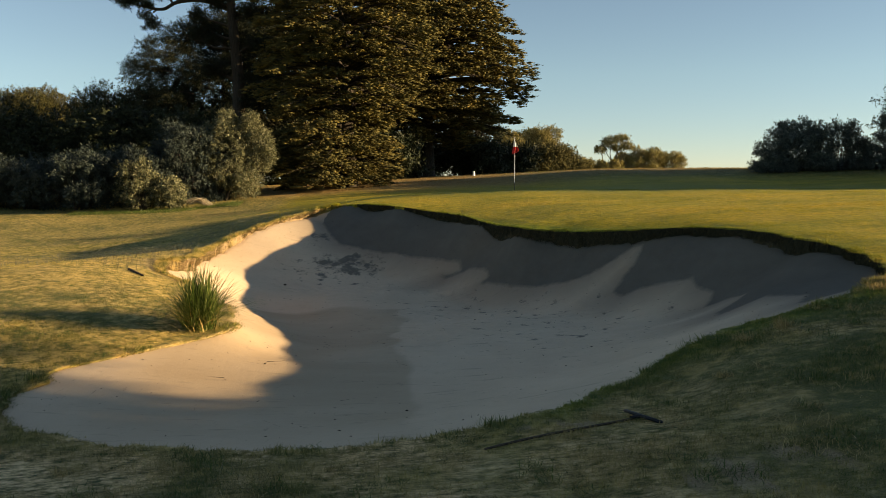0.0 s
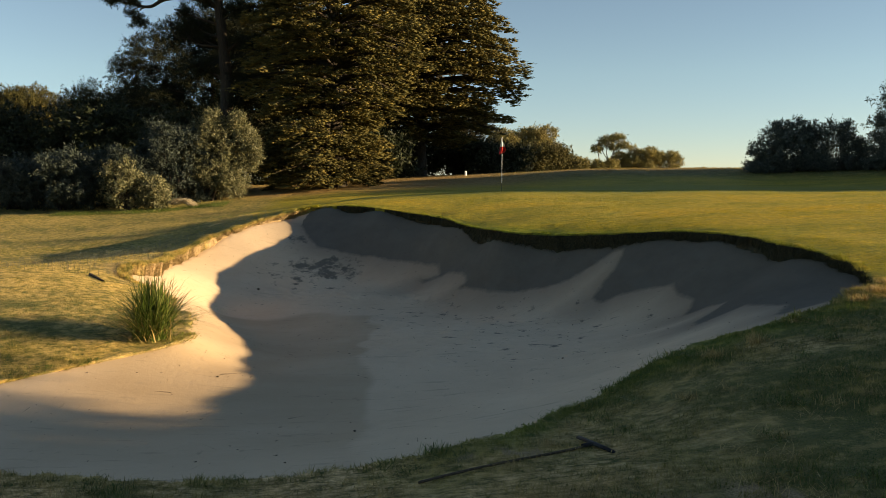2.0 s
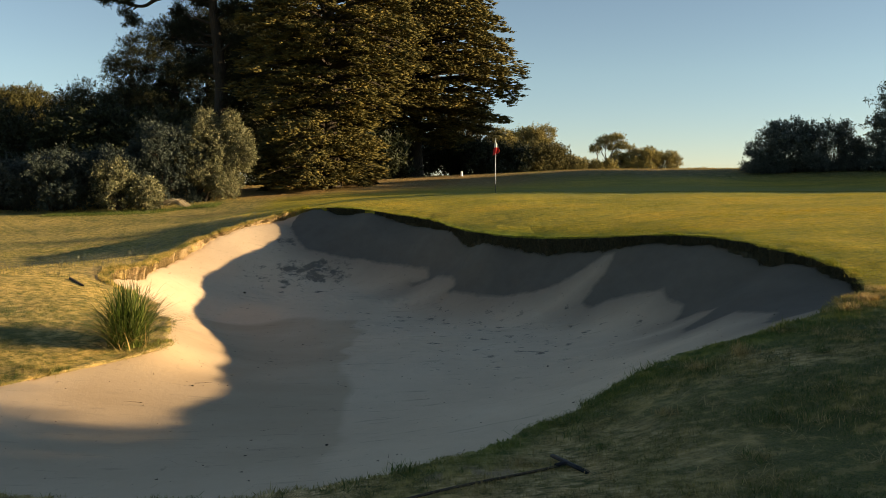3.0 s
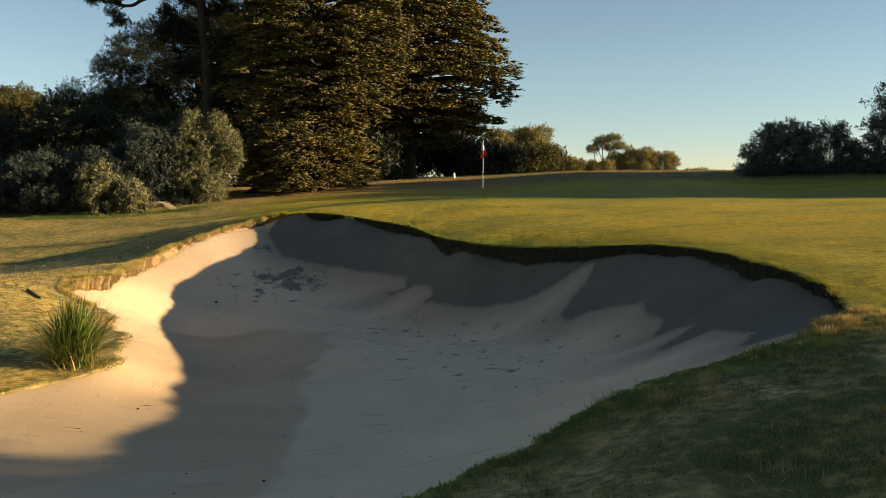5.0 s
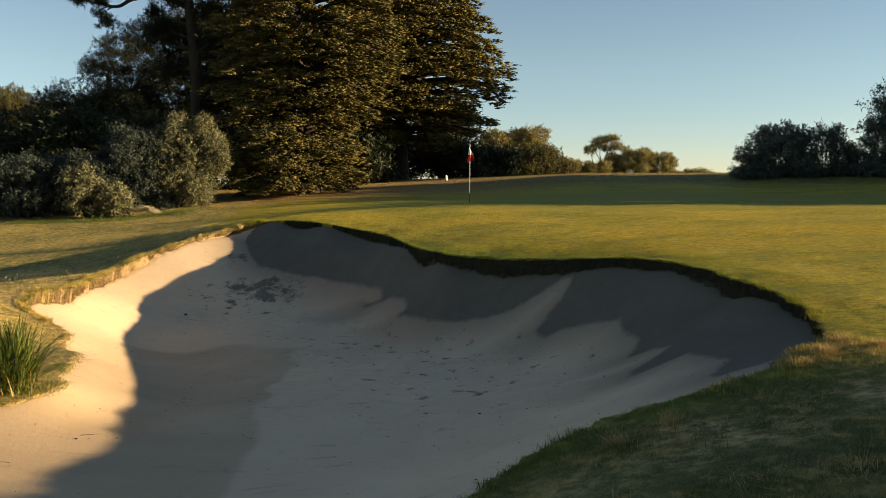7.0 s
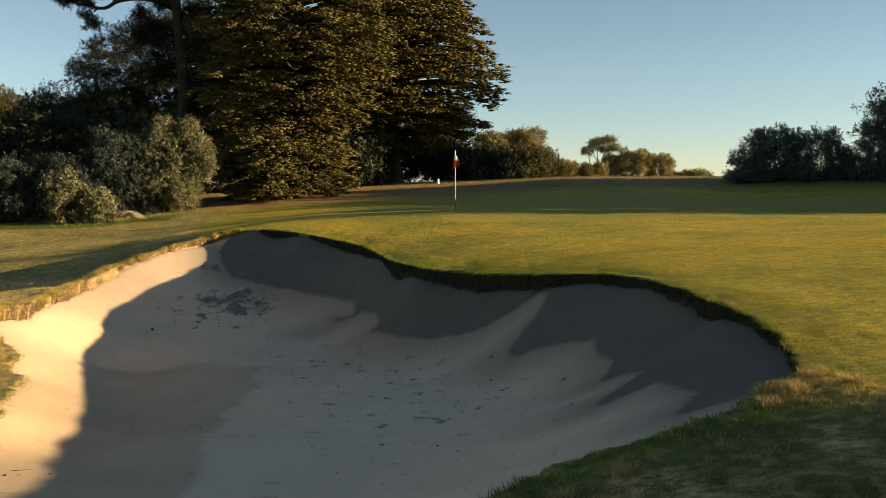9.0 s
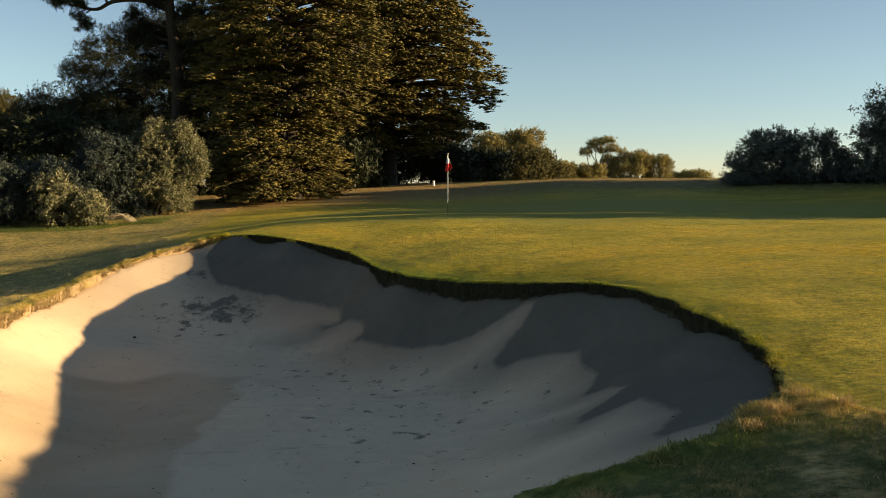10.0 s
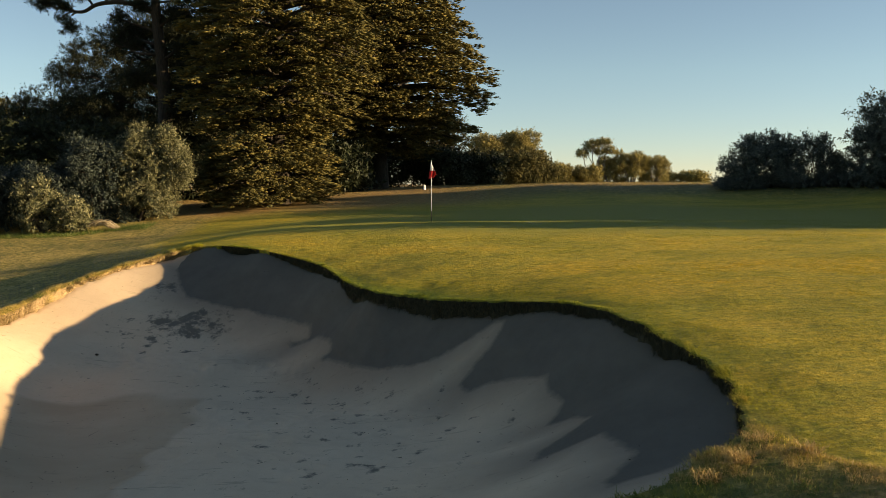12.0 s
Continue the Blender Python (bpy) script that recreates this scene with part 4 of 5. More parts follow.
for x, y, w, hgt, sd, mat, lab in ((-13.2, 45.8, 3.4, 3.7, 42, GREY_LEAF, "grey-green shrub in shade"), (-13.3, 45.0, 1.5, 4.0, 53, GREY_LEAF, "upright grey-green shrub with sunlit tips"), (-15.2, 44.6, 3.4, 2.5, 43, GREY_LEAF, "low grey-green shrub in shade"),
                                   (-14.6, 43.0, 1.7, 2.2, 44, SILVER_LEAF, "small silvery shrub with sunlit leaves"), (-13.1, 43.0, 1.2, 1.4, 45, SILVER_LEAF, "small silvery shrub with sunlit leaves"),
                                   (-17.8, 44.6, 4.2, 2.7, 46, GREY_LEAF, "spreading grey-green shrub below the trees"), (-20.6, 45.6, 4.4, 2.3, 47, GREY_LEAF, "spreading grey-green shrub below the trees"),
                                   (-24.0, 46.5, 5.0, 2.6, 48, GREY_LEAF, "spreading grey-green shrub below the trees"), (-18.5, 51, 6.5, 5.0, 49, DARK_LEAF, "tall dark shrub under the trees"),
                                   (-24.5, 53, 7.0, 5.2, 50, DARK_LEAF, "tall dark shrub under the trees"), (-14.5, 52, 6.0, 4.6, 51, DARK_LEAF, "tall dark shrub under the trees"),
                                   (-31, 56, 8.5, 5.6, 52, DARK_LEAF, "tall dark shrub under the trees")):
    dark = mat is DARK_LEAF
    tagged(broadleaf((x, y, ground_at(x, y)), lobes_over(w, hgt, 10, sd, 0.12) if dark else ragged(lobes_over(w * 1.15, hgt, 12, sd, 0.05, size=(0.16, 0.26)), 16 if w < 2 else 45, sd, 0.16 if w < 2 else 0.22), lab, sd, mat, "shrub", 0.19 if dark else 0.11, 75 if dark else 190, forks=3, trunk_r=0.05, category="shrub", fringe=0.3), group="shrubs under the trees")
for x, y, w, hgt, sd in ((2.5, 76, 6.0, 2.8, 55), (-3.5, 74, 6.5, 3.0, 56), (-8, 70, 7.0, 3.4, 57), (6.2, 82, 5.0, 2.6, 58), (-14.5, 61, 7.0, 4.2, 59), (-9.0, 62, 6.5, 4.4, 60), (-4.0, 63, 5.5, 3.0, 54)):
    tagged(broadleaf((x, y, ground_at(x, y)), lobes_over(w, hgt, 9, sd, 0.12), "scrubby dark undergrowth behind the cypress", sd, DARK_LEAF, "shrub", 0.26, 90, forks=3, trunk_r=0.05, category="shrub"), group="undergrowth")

# beyond the hill
broadleaf((10.0, 101, 2.0), lobes_over(11.0, 4.5, 18, 61, 0.15, 6, flat=1.0), "dense rounded hedge-like shrub with gilded top", 61, HEDGE, "large_shrub", 0.19, 170, forks=4, trunk_r=0.12, category="shrub")
for x, y, w, hgt, sd, low, lab in ((14.0, 130, 6.6, 8.4, 62, 0.5, "gum tree with open olive crown in evening light"), (9.6, 128, 5.6, 7.8, 63, 0.5, "gum tree with open olive crown in evening light"),
                                   (27.4, 144, 6.8, 8.2, 64, 0.55, "tall gum tree with forked limbs and open crown"), (33.0, 145, 6.0, 6.2, 65, 0.25, "rounded gum tree with dense olive crown"),
                                   (36.9, 146, 4.8, 5.6, 66, 0.25, "rounded gum tree with dense olive crown"), (29.6, 146, 4.0, 5.0, 67, 0.25, "rounded gum tree with dense olive crown")):
    crown = lobes_over(w, hgt, 10 if low < 0.5 else 8, sd, low, size=(0.14, 0.22))
    if sd == 64:
        crown = [(-2.4, 0, 5.9, 0.9, 0.9, 0.45), (-0.7, 0, 7.3, 1.2, 1.1, 0.5), (1.0, 0, 7.7, 1.1, 1.0, 0.45), (2.0, 0, 6.5, 0.9, 0.9, 0.5), (0.4, 0, 6.2, 1.0, 0.9, 0.4), (-1.4, 0, 6.7, 0.7, 0.7, 0.4), (1.3, 0, 5.0, 0.8, 0.8, 0.45)]
    tagged(broadleaf((x, y, 2.0), crown, lab, sd, GUM_LEAF, "gum_tree", 0.17, 260, PALE_BARK, 0.16, 2, fringe=0.15), group="gum trees on the skyline")
for x, w, hgt, sd in ((18.3, 3.6, 3.4, 68), (21.0, 2.6, 3.1, 69), (22.6, 2.2, 3.3, 70)):
    tagged(broadleaf((x, 118, 2.1), lobes_over(w, hgt, 8, sd, 0.2), "low olive shrub beyond the hill", sd, GUM_LEAF, "shrub", 0.15, 380, forks=3, trunk_r=0.07, category="shrub"), group="low scrub")
for x, w, sd in ((78, 5, 71), (86, 10, 72)):
    tagged(broadleaf((x, 300, 2.2), lobes_over(w, 4.2, 6, sd, 0.6, size=(0.2, 0.3), flat=0.5), "distant flat-topped tree on the horizon", sd, GUM_LEAF, "distant_tree", 0.6, 30, trunk_r=0.2), group="distant trees")

# dark coastal shrubs on the rise at the right of the green
for x, y, w, hgt, sd, n in ((20.8, 52.6, 3.6, 2.8, 81, 15), (19.2, 52.3, 2.2, 1.6, 82, 9), (22.0, 53, 1.8, 2.1, 87, 8), (23.6, 53, 1.8, 2.7, 83, 10), (24.8, 53.2, 1.4, 1.8, 86, 7), (26.2, 52.3, 3.0, 3.1, 88, 12), (28.2, 51.0, 6.8, 4.8, 84, 20), (33.8, 50, 8.0, 5.4, 85, 18)):
    tagged(broadleaf((x, y, ground_at(x, y)), ragged(lobes_over(w, hgt, n, sd, 0.03, min(w, 4.2), size=(0.16, 0.25)) + [(w * q, 0, hgt * 0.12, w * 0.17, 0.8, hgt * 0.15) for q in (-0.38, -0.2, 0, 0.2, 0.38)], 24, sd, 0.18), "dark coastal shrub silhouetted against the sky", sd, COAST_LEAF, "coastal_shrub", 0.11 if w < 5 else 0.14, 220 if w < 5 else 130, forks=3, trunk_r=0.035 if w < 5 else 0.06, category="shrub", fringe=0.3), group="coastal shrubs")

# unseen trees added on the right to shade near rough and far green
# extra crown lobes, placed to fit the shade's edge on sand and bank
SHADE_EDGE_LOBES = [(0.6, 4.9, 2.6, 2.4, 2.4, 1.7), (0.6, 4.55, 4.3, 2.4, 2.7, 1.9), (0.8, 6.55, 5.3, 1.8, 2.0, 0.5), (0.6, 2.2, 4.2, 2.4, 3.0, 2.6), (0.8, 7.6, 5.3, 1.8, 0.9, 0.32)]
for x, y, w, hgt, sd in ((27, 0.8, 12, 13, 91), (29, -4.8, 14, 14, 92), (30.5, -1.8, 10, 9, 98), (27, -15, 13, 13, 93), (33, -25, 14, 14, 94), (34, 27.9, 3.0, 5.4, 89), (34, 35.0, 9.4, 4.8, 95), (37, 43.5, 10, 5.6, 96), (38, 49, 8, 6.0, 97),
                         (46, 64.5, 11, 12.5, 99), (50, 72, 12, 13.5, 100)):
    crown = lobes_over(w, hgt, 16, sd, 0.1, size=(0.24, 0.34)) + (SHADE_EDGE_LOBES if sd == 91 else [])
    tagged(broadleaf((x, y, ground_at(x, y)), crown, "unseen evergreen tree added at the right to cast shade", sd, DARK_LEAF, "evergreen_tree", 0.3 if sd == 91 else 0.8 if y < 10 or y > 60 else 0.55, 62 if sd == 91 else 9 if y < 10 or y > 60 else 16, trunk_r=0.25, fringe=0.05), group="fairway edge trees")


# ---- grass
def blade_mesh(name, x, y, z, tall, wide, label, r, mat=None, lean=0.45, drift=(0.0, 0.0)):
    """Many single blades as one mesh: each a slim pointed triangle with its own lean."""
    n = len(x)
    a, q = r.uniform(0, 2 * np.pi, n), np.abs(r.normal(0, lean, n))
    side = np.stack([np.cos(a), np.sin(a), np.zeros(n)], 1) * (wide / 2)[:, None]
    b = r.uniform(0, 2 * np.pi, n)
    tip = np.stack([np.cos(b) * q + drift[0], np.sin(b) * q + drift[1], np.ones(n)], 1)
    tip *= (tall / np.linalg.norm(tip, axis=1))[:, None]
    root = np.stack([x, y, z - 0.004], 1)
    v = np.stack([root - side, root + side, root + tip], 1).reshape(-1, 3)
    ob = mesh_ob(name, v, np.arange(3 * n).reshape(-1, 3), mat or BLADE, None, False)
    set_attribute(ob, "mown", np.repeat(mown_share(x, y), 3))
    set_attribute(ob, "putting", np.repeat(putting_share(x, y), 3))
    set_attribute(ob, "dry", np.repeat(dry_share(x, y), 3))
    set_attribute(ob, "thatch", np.repeat(thatch_share(x, y), 3))
    set_attribute(ob, "parched", np.repeat(parched_share(x, y), 3))
    set_attribute(ob, "lush", np.repeat(lush_share(x, y), 3))
    return tagged(ob, label, "grass", kind="stuff")


def sow(count, x0, x1, y0, y1, r, keep):
    """Spots strewn over a stretch of the plan, outside the bunker, where keep(x, y) holds."""
    x, y = r.uniform(x0, x1, count), r.uniform(y0, y1, count)
    ok = keep(x, y) & (inside(x, y) < -0.001)
    return x[ok], y[ok]


def lawn(name, label, count, box, tall, wide, seed, keep, lean=0.45, clump=0.5):
    r = np.random.default_rng(seed)
    x, y = sow(count, *box, r, keep)
    patch = 0.5 + 0.5 * np.clip(smooth_noise(x, y, 2.2, seed + 1) + 0.5 * smooth_noise(x, y, 6.0, seed + 2), -1, 1)
    ok = r.uniform(0, 1, len(x)) > bare_share(x, y) * 0.93
    x, y, patch = x[ok], y[ok], patch[ok]
    h = tall * r.uniform(0.5, 1.35, len(x)) * (1 - clump + 2 * clump * patch)
    return blade_mesh(name, x, y, land(x, y), h, wide * r.uniform(0.6, 1.4, len(x)), label, r, None, lean)


lawn("rough_grass", "worn rough grass, green and straw patches, in shade", 460000, (-6.5, 8.5, 4.8, 13.5), 0.033, 0.006, 101,
     lambda x, y: (x > -0.5 * y - 0.6) & (x < 0.52 * y + 1.6) & (mown_share(x, y) < 0.6), 1.3, 0.85)
lawn("apron_grass", "short mown grass beside the bunker in sun", 280000, (1, 13, 10.0, 21.0), 0.011, 0.006, 111,
     lambda x, y: (x < 0.52 * y + 2.0) & (mown_share(x, y) > 0.4), 0.6, 0.3)
lawn("green_approach_grass", "mown golden-green grass rising to the green", 180000, (-6, 20, 18.5, 34.0), 0.012, 0.012, 121,
     lambda x, y: (x < 0.52 * y + 2.0) & (mown_share(x, y) > 0.4), 0.6, 0.3)
lawn("bank_grass", "dry grass on the bank in low sun", 360000, (-15, -3.0, 8.5, 30.0), 0.019, 0.006, 131,
     lambda x, y: (x > -0.52 * y - 0.6) & (mown_share(x, y) < 0.6), 0.6, 0.5)
lawn("fairway_grass", "sunlit fairway grass below the trees", 200000, (-26, 0, 28.0, 48.0), 0.024, 0.010, 141,
     lambda x, y: (x > -0.52 * y - 1.0) & (mown_share(x, y) < 0.6), 0.6, 0.4)
lawn("hill_grass", "dry hill grass behind the green", 120000, (-14, 36, 44.0, 78.0), 0.06, 0.016, 151, lambda x, y: mown_share(x, y) < 0.6, 0.6, 0.5)

r_dry = np.random.default_rng(155)
dry_x, dry_y = sow(26000, 4.6, 6.6, 9.9, 11.3, r_dry, lambda x, y: (mown_share(x, y) < 0.75) & (smooth_noise(x, y, 2.4, 156) + 0.5 * smooth_noise(x, y, 7.0, 157) > -0.1) & (np.abs(y - 10.6 - 0.18 * (5.6 - x)) < 0.45))
blade_mesh("dry_grass_tips", dry_x, dry_y, land(dry_x, dry_y), 0.034 * r_dry.uniform(0.4, 1.5, len(dry_x)), 0.0035 * r_dry.uniform(0.6, 1.4, len(dry_x)), "golden dry grass tips beside the bunker", r_dry, STRAW, 1.0)

r_tall = np.random.default_rng(158)
tall_x, tall_y = sow(14000, -17.5, -9.8, 41.6, 44.4, r_tall, lambda x, y: np.abs(y - 42.9 - 0.2 * (x + 13.5) - 0.5 * smooth_noise(x, y, 0.6, 159)) < 0.9 + 0.6 * smooth_noise(x, y, 1.5, 160))
blade_mesh("shade_grass", tall_x, tall_y, land(tall_x, tall_y), 0.13 * r_tall.uniform(0.2, 1.6, len(tall_x)), 0.011 * r_tall.uniform(0.6, 1.4, len(tall_x)), "taller green grass along the foot of the shrubs", r_tall, TUSSOCK_LEAF, 1.1)


def build_fringe():
    """Longer blades that hang over the bunker's edge, thick on the far lip."""
    r = np.random.default_rng(161)
    k = r.integers(0, N_RIM, 62000)
    far = s[k] < s[np.argmin(((edge[:, :2] - (5.6, 11.2)) ** 2).sum(1))]
    off = np.where(far, r.uniform(-0.02, 0.10, len(k)), r.uniform(-0.06, 0.22, len(k)))
    x, y = edge[k, 0] + out_dir[k, 0] * off + r.normal(0, 0.03, len(k)), edge[k, 1] + out_dir[k, 1] * off + r.normal(0, 0.03, len(k))
    clump = 0.5 + 0.5 * np.clip(smooth_noise(x, y, 5.0, 162), -1, 1)
    tall = np.where(far, np.where(edge[k, 0] > 5.4, 0.042, 0.04), np.where(edge[k, 0] > 0.5, 0.048, 0.042)) * r.uniform(0.4, 1.4, len(k)) * (0.25 + 2.0 * clump**3)
    z = np.interp(off, [0, 0.2], [0, 1]) * (land(x, y) - edge[k, 2]) + edge[k, 2] - np.clip(-off, 0, 1) * 0.8
    n = len(k)
    a = r.uniform(0, 2 * np.pi, n)
    side = np.stack([np.cos(a), np.sin(a), np.zeros(n)], 1) * (0.0045 * r.uniform(0.6, 1.6, n))[:, None]
    tip = np.stack([-out_dir[k, 0] * r.uniform(0.0, 1.1, n) + r.normal(0, 0.4, n), -out_dir[k, 1] * r.uniform(0.0, 1.1, n) + r.normal(0, 0.4, n), r.uniform(-0.25, 1.0, n)], 1)
    tip *= (tall / np.linalg.norm(tip, axis=1))[:, None]
    root = np.stack([x, y, z - 0.005], 1)
    v = np.stack([root - side, root + side, root + tip], 1).reshape(-1, 3)
    ob = mesh_ob("fringe_grass", v, np.arange(3 * n).reshape(-1, 3), BLADE, None, False)
    set_attribute(ob, "mown", np.repeat(mown_share(x, y) * 0.5, 3))
    set_attribute(ob, "putting", np.zeros(3 * n))
    set_attribute(ob, "dry", np.zeros(3 * n))
    set_attribute(ob, "thatch", np.repeat(0.5 * thatch_share(x, y), 3))
    set_attribute(ob, "parched", np.repeat(parched_share(x, y) * 0.6, 3))
    set_attribute(ob, "lush", np.repeat(lush_share(x, y), 3))
    tagged(ob, "overhanging grass along the bunker edge", "grass", kind="stuff")
    # a thick brow of golden and green grass along the left bank
    brow = np.where((edge[:, 0] < -3.1) & (edge[:, 1] > 17.2))[0]
    k = r.choice(brow, 34000)
    off = r.uniform(-0.03, 0.26, len(k))
    x, y = edge[k, 0] + out_dir[k, 0] * off + r.normal(0, 0.02, len(k)), edge[k, 1] + out_dir[k, 1] * off + r.normal(0, 0.02, len(k))
    clump = 0.5 + 0.5 * np.clip(smooth_noise(x, y, 3.2, 164) + 0.4 * smooth_noise(x, y, 9.0, 165), -1, 1)
    tall = 0.10 * r.uniform(0.3, 1.3, len(k)) * (0.3 + 1.0 * clump)
    ob = blade_mesh("brow_grass", x, y, np.interp(off, [0, 0.2], [0, 1]) * (land(x, y) - edge[k, 2]) + edge[k, 2] + np.minimum(off, 0) * 0.6, tall, 0.0055 * r.uniform(0.6, 1.5, len(k)),
                    "golden and green grass hanging over the sandy bank", r, None, 1.5)
    set_attribute(ob, "lush", np.repeat(np.clip(0.5 + 1.1 * smooth_noise(x, y, 1.6, 166), 0, 0.75), 3))
    # brown crumbling roots on that bank's cut face
    k = r.choice(brow, 15000)
    k = k[smooth_noise(edge[k, 0], edge[k, 1], 3.0, 167) + 0.6 * smooth_noise(edge[k, 0], edge[k, 1], 9.0, 168) > -0.35 + r.normal(0, 0.2, len(k))]
    down = r.uniform(0, 1, len(k)) ** 0.8
    p = np.c_[edge[k, :2] + out_dir[k] * (0.05 * down - 0.02)[:, None], edge[k, 2] - drop[k] * down]
    d = np.c_[-out_dir[k] * r.uniform(0, 0.8, (len(k), 1)), -0.5 * np.ones(len(k))] + r.normal(0, 0.8, (len(k), 3))
    v, f = leaves(p, d, r.uniform(0.02, 0.06, len(k)), 0.009, r)
    ob = mesh_ob("bank_roots", v, f, BANK_ROOTS, None, False)
    tagged(ob, "brown crumbling roots and dead grass below the turf", "roots", kind="stuff")
    # matted roots hanging down the cut face, their colour darkened for its shade
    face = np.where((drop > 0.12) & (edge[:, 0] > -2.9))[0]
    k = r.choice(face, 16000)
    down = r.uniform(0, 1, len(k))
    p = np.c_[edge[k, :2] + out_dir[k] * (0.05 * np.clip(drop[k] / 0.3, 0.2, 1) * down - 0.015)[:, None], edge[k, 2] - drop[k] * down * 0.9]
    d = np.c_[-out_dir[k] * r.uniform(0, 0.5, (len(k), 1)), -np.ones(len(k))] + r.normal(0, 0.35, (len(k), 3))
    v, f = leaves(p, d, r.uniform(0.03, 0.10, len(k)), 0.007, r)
    ob = mesh_ob("hanging_roots", v, f, SHADED_ROOTS, None, False)
    tagged(ob, "matted roots and dead grass on the lip, coloured dark for its shade", "roots", kind="stuff")


build_fringe()


def seed_heads():
    """Thin stalks with pale heads on the shaded back of the bank."""
    r = np.random.default_rng(171)
    x, y = r.uniform(-13, -3.4, 4200), r.uniform(17.5, 30, 4200)
    lo = np.interp(y, [17.5, 20, 24, 28, 30], [-9.5, -9.0, -8.5, -6.5, -6.0])
    ok = (inside(x, y) < -0.04) & (x > lo - 0.8 + 0.6 * smooth_noise(x, y, 2.0, 8)) & (x > -0.52 * y - 0.6) & (mown_share(x, y) < 0.4)
    x, y = x[ok], y[ok]
    n, z = len(x), land(x, y)
    tall = r.uniform(0.06, 0.20, n)
    top = np.stack([x + r.normal(0, 0.03, n), y + r.normal(0, 0.03, n), z + tall], 1)
    root = np.stack([x, y, z - 0.01], 1)
    w = np.array([0.004, 0, 0])
    stalk = np.stack([root - w, root + w, top], 1).reshape(-1, 3)
    u, t = r.normal(0, 1, (n, 3)) * 0.010, r.uniform(0.015, 0.035, n)
    head = np.stack([top - np.array([0.007, 0, 0]) - u * 0.3, top + np.array([0.007, 0, 0]) + u * 0.3, top + np.c_[np.zeros(n), np.zeros(n), t]], 1).reshape(-1, 3)
    v = np.concatenate([stalk, head])
    ob = mesh_ob("seeding_grass", v, np.arange(len(v)).reshape(-1, 3), SEED_HEAD, None, False)
    tagged(ob, "thin grass stalks with pale seed heads", "grass", kind="stuff")


seed_heads()


def arching(n, spread, tall, wide, r, base=0.12, steps=5):
    """Vertices and quads of n arching strap blades round a common foot."""
    vs, fs = [], []
    for k in range(n):
        a = r.uniform(0, 2 * np.pi)
        foot = r.normal(0, base, 2)
        q = r.uniform(0.1, 1.05)
        out, h = spread * q, tall * r.uniform(0.5, 1.12) * (1 - 0.45 * q * q)
        droop = r.uniform(0.0, 0.6) * h * q
        u = np.linspace(0, 1, steps)
        d = np.array([math.cos(a + r.normal(0, 0.25)), math.sin(a + r.normal(0, 0.25))])
        p = np.stack([foot[0] + d[0] * out * u**1.25, foot[1] + d[1] * out * u**1.25, h * np.sin(u * 1.45) - droop * u**3], 1)
        p[:, 2] = np.maximum(p[:, 2], 0.01)
        side = np.array([-d[1], d[0], 0]) * wide * r.uniform(0.6, 1.2)
        w = (1 - u**2.2)[:, None] * 0.5 + 0.02
        vs.append(np.stack([p - side * w, p + side * w], 1).reshape(-1, 3))
        i = np.arange(steps - 1)
        fs.append(np.stack([2 * i, 2 * i + 1, 2 * i + 3, 2 * i + 2], 1) + k * 2 * steps)
    return np.concatenate(vs), np.concatenate(fs)


def tussock(x, y, spread, tall, n, mat, label, seed, name="grass_tussock", wide=0.010, base=0.13):
    r = np.random.default_rng(seed)
    ob = tagged(new(name), label, "grass tuft")
    ob.location = (x, y, ground_at(x, y) - 0.01)
    v, f = arching(n, spread, tall, wide, r, base)
    tagged(mesh_ob("blade_mass", v, f, mat, ob, False), kind="stuff")
    if mat is TUSSOCK_LEAF:
        v, f = arching(n // 8, spread * 1.1, tall * 0.55, wide * 0.8, r, base * 1.2)
        tagged(mesh_ob("dead_skirt", v, f, STRAW, ob, False, "straw-coloured dead blades round the foot"), kind="stuff")
    return ob


tussock(-3.66, 13.35, 1.02, 0.98, 900, TUSSOCK_LEAF, "lush green tussock of strappy grass on the bank", 181, wide=0.013, base=0.09)
for n, (x, y, sp, h, k) in enumerate(((3.62, 9.5, 0.16, 0.17, 90), (3.15, 9.3, 0.13, 0.13, 60), (5.45, 10.75, 0.20, 0.10, 130), (5.75, 11.15, 0.16, 0.08, 90), (5.1, 10.5, 0.16, 0.10, 80), (6.0, 10.8, 0.18, 0.09, 90),
                                      (2.6, 8.2, 0.12, 0.10, 50), (1.35, 7.6, 0.10, 0.09, 40), (4.5, 8.0, 0.14, 0.12, 50), (-3.0, 6.9, 0.10, 0.09, 40))):
    tagged(tussock(x, y, sp, h, 2 * k, STRAW, "small straw-coloured tuft of dry grass", 190 + n, "dry_grass_tuft", 0.005, 0.06), group="dry tufts")
for n, (x, y, sp, h, k) in enumerate(((0.42, 7.62, 0.13, 0.10, 90), (0.05, 7.45, 0.10, 0.08, 60), (-1.1, 7.35, 0.10, 0.07, 60), (-2.2, 7.4, 0.10, 0.07, 60), (2.1, 9.1, 0.12, 0.10, 80), (4.3, 10.2, 0.14, 0.13, 90),
                                      (-4.95, 9.9, 0.16, 0.12, 90), (-5.0, 10.8, 0.16, 0.14, 90))):
    tagged(tussock(x, y, sp, h, k, TUSSOCK_LEAF, "small green tuft on the bunker edge", 210 + n, "green_grass_tuft", 0.006, 0.06), group="green tufts")


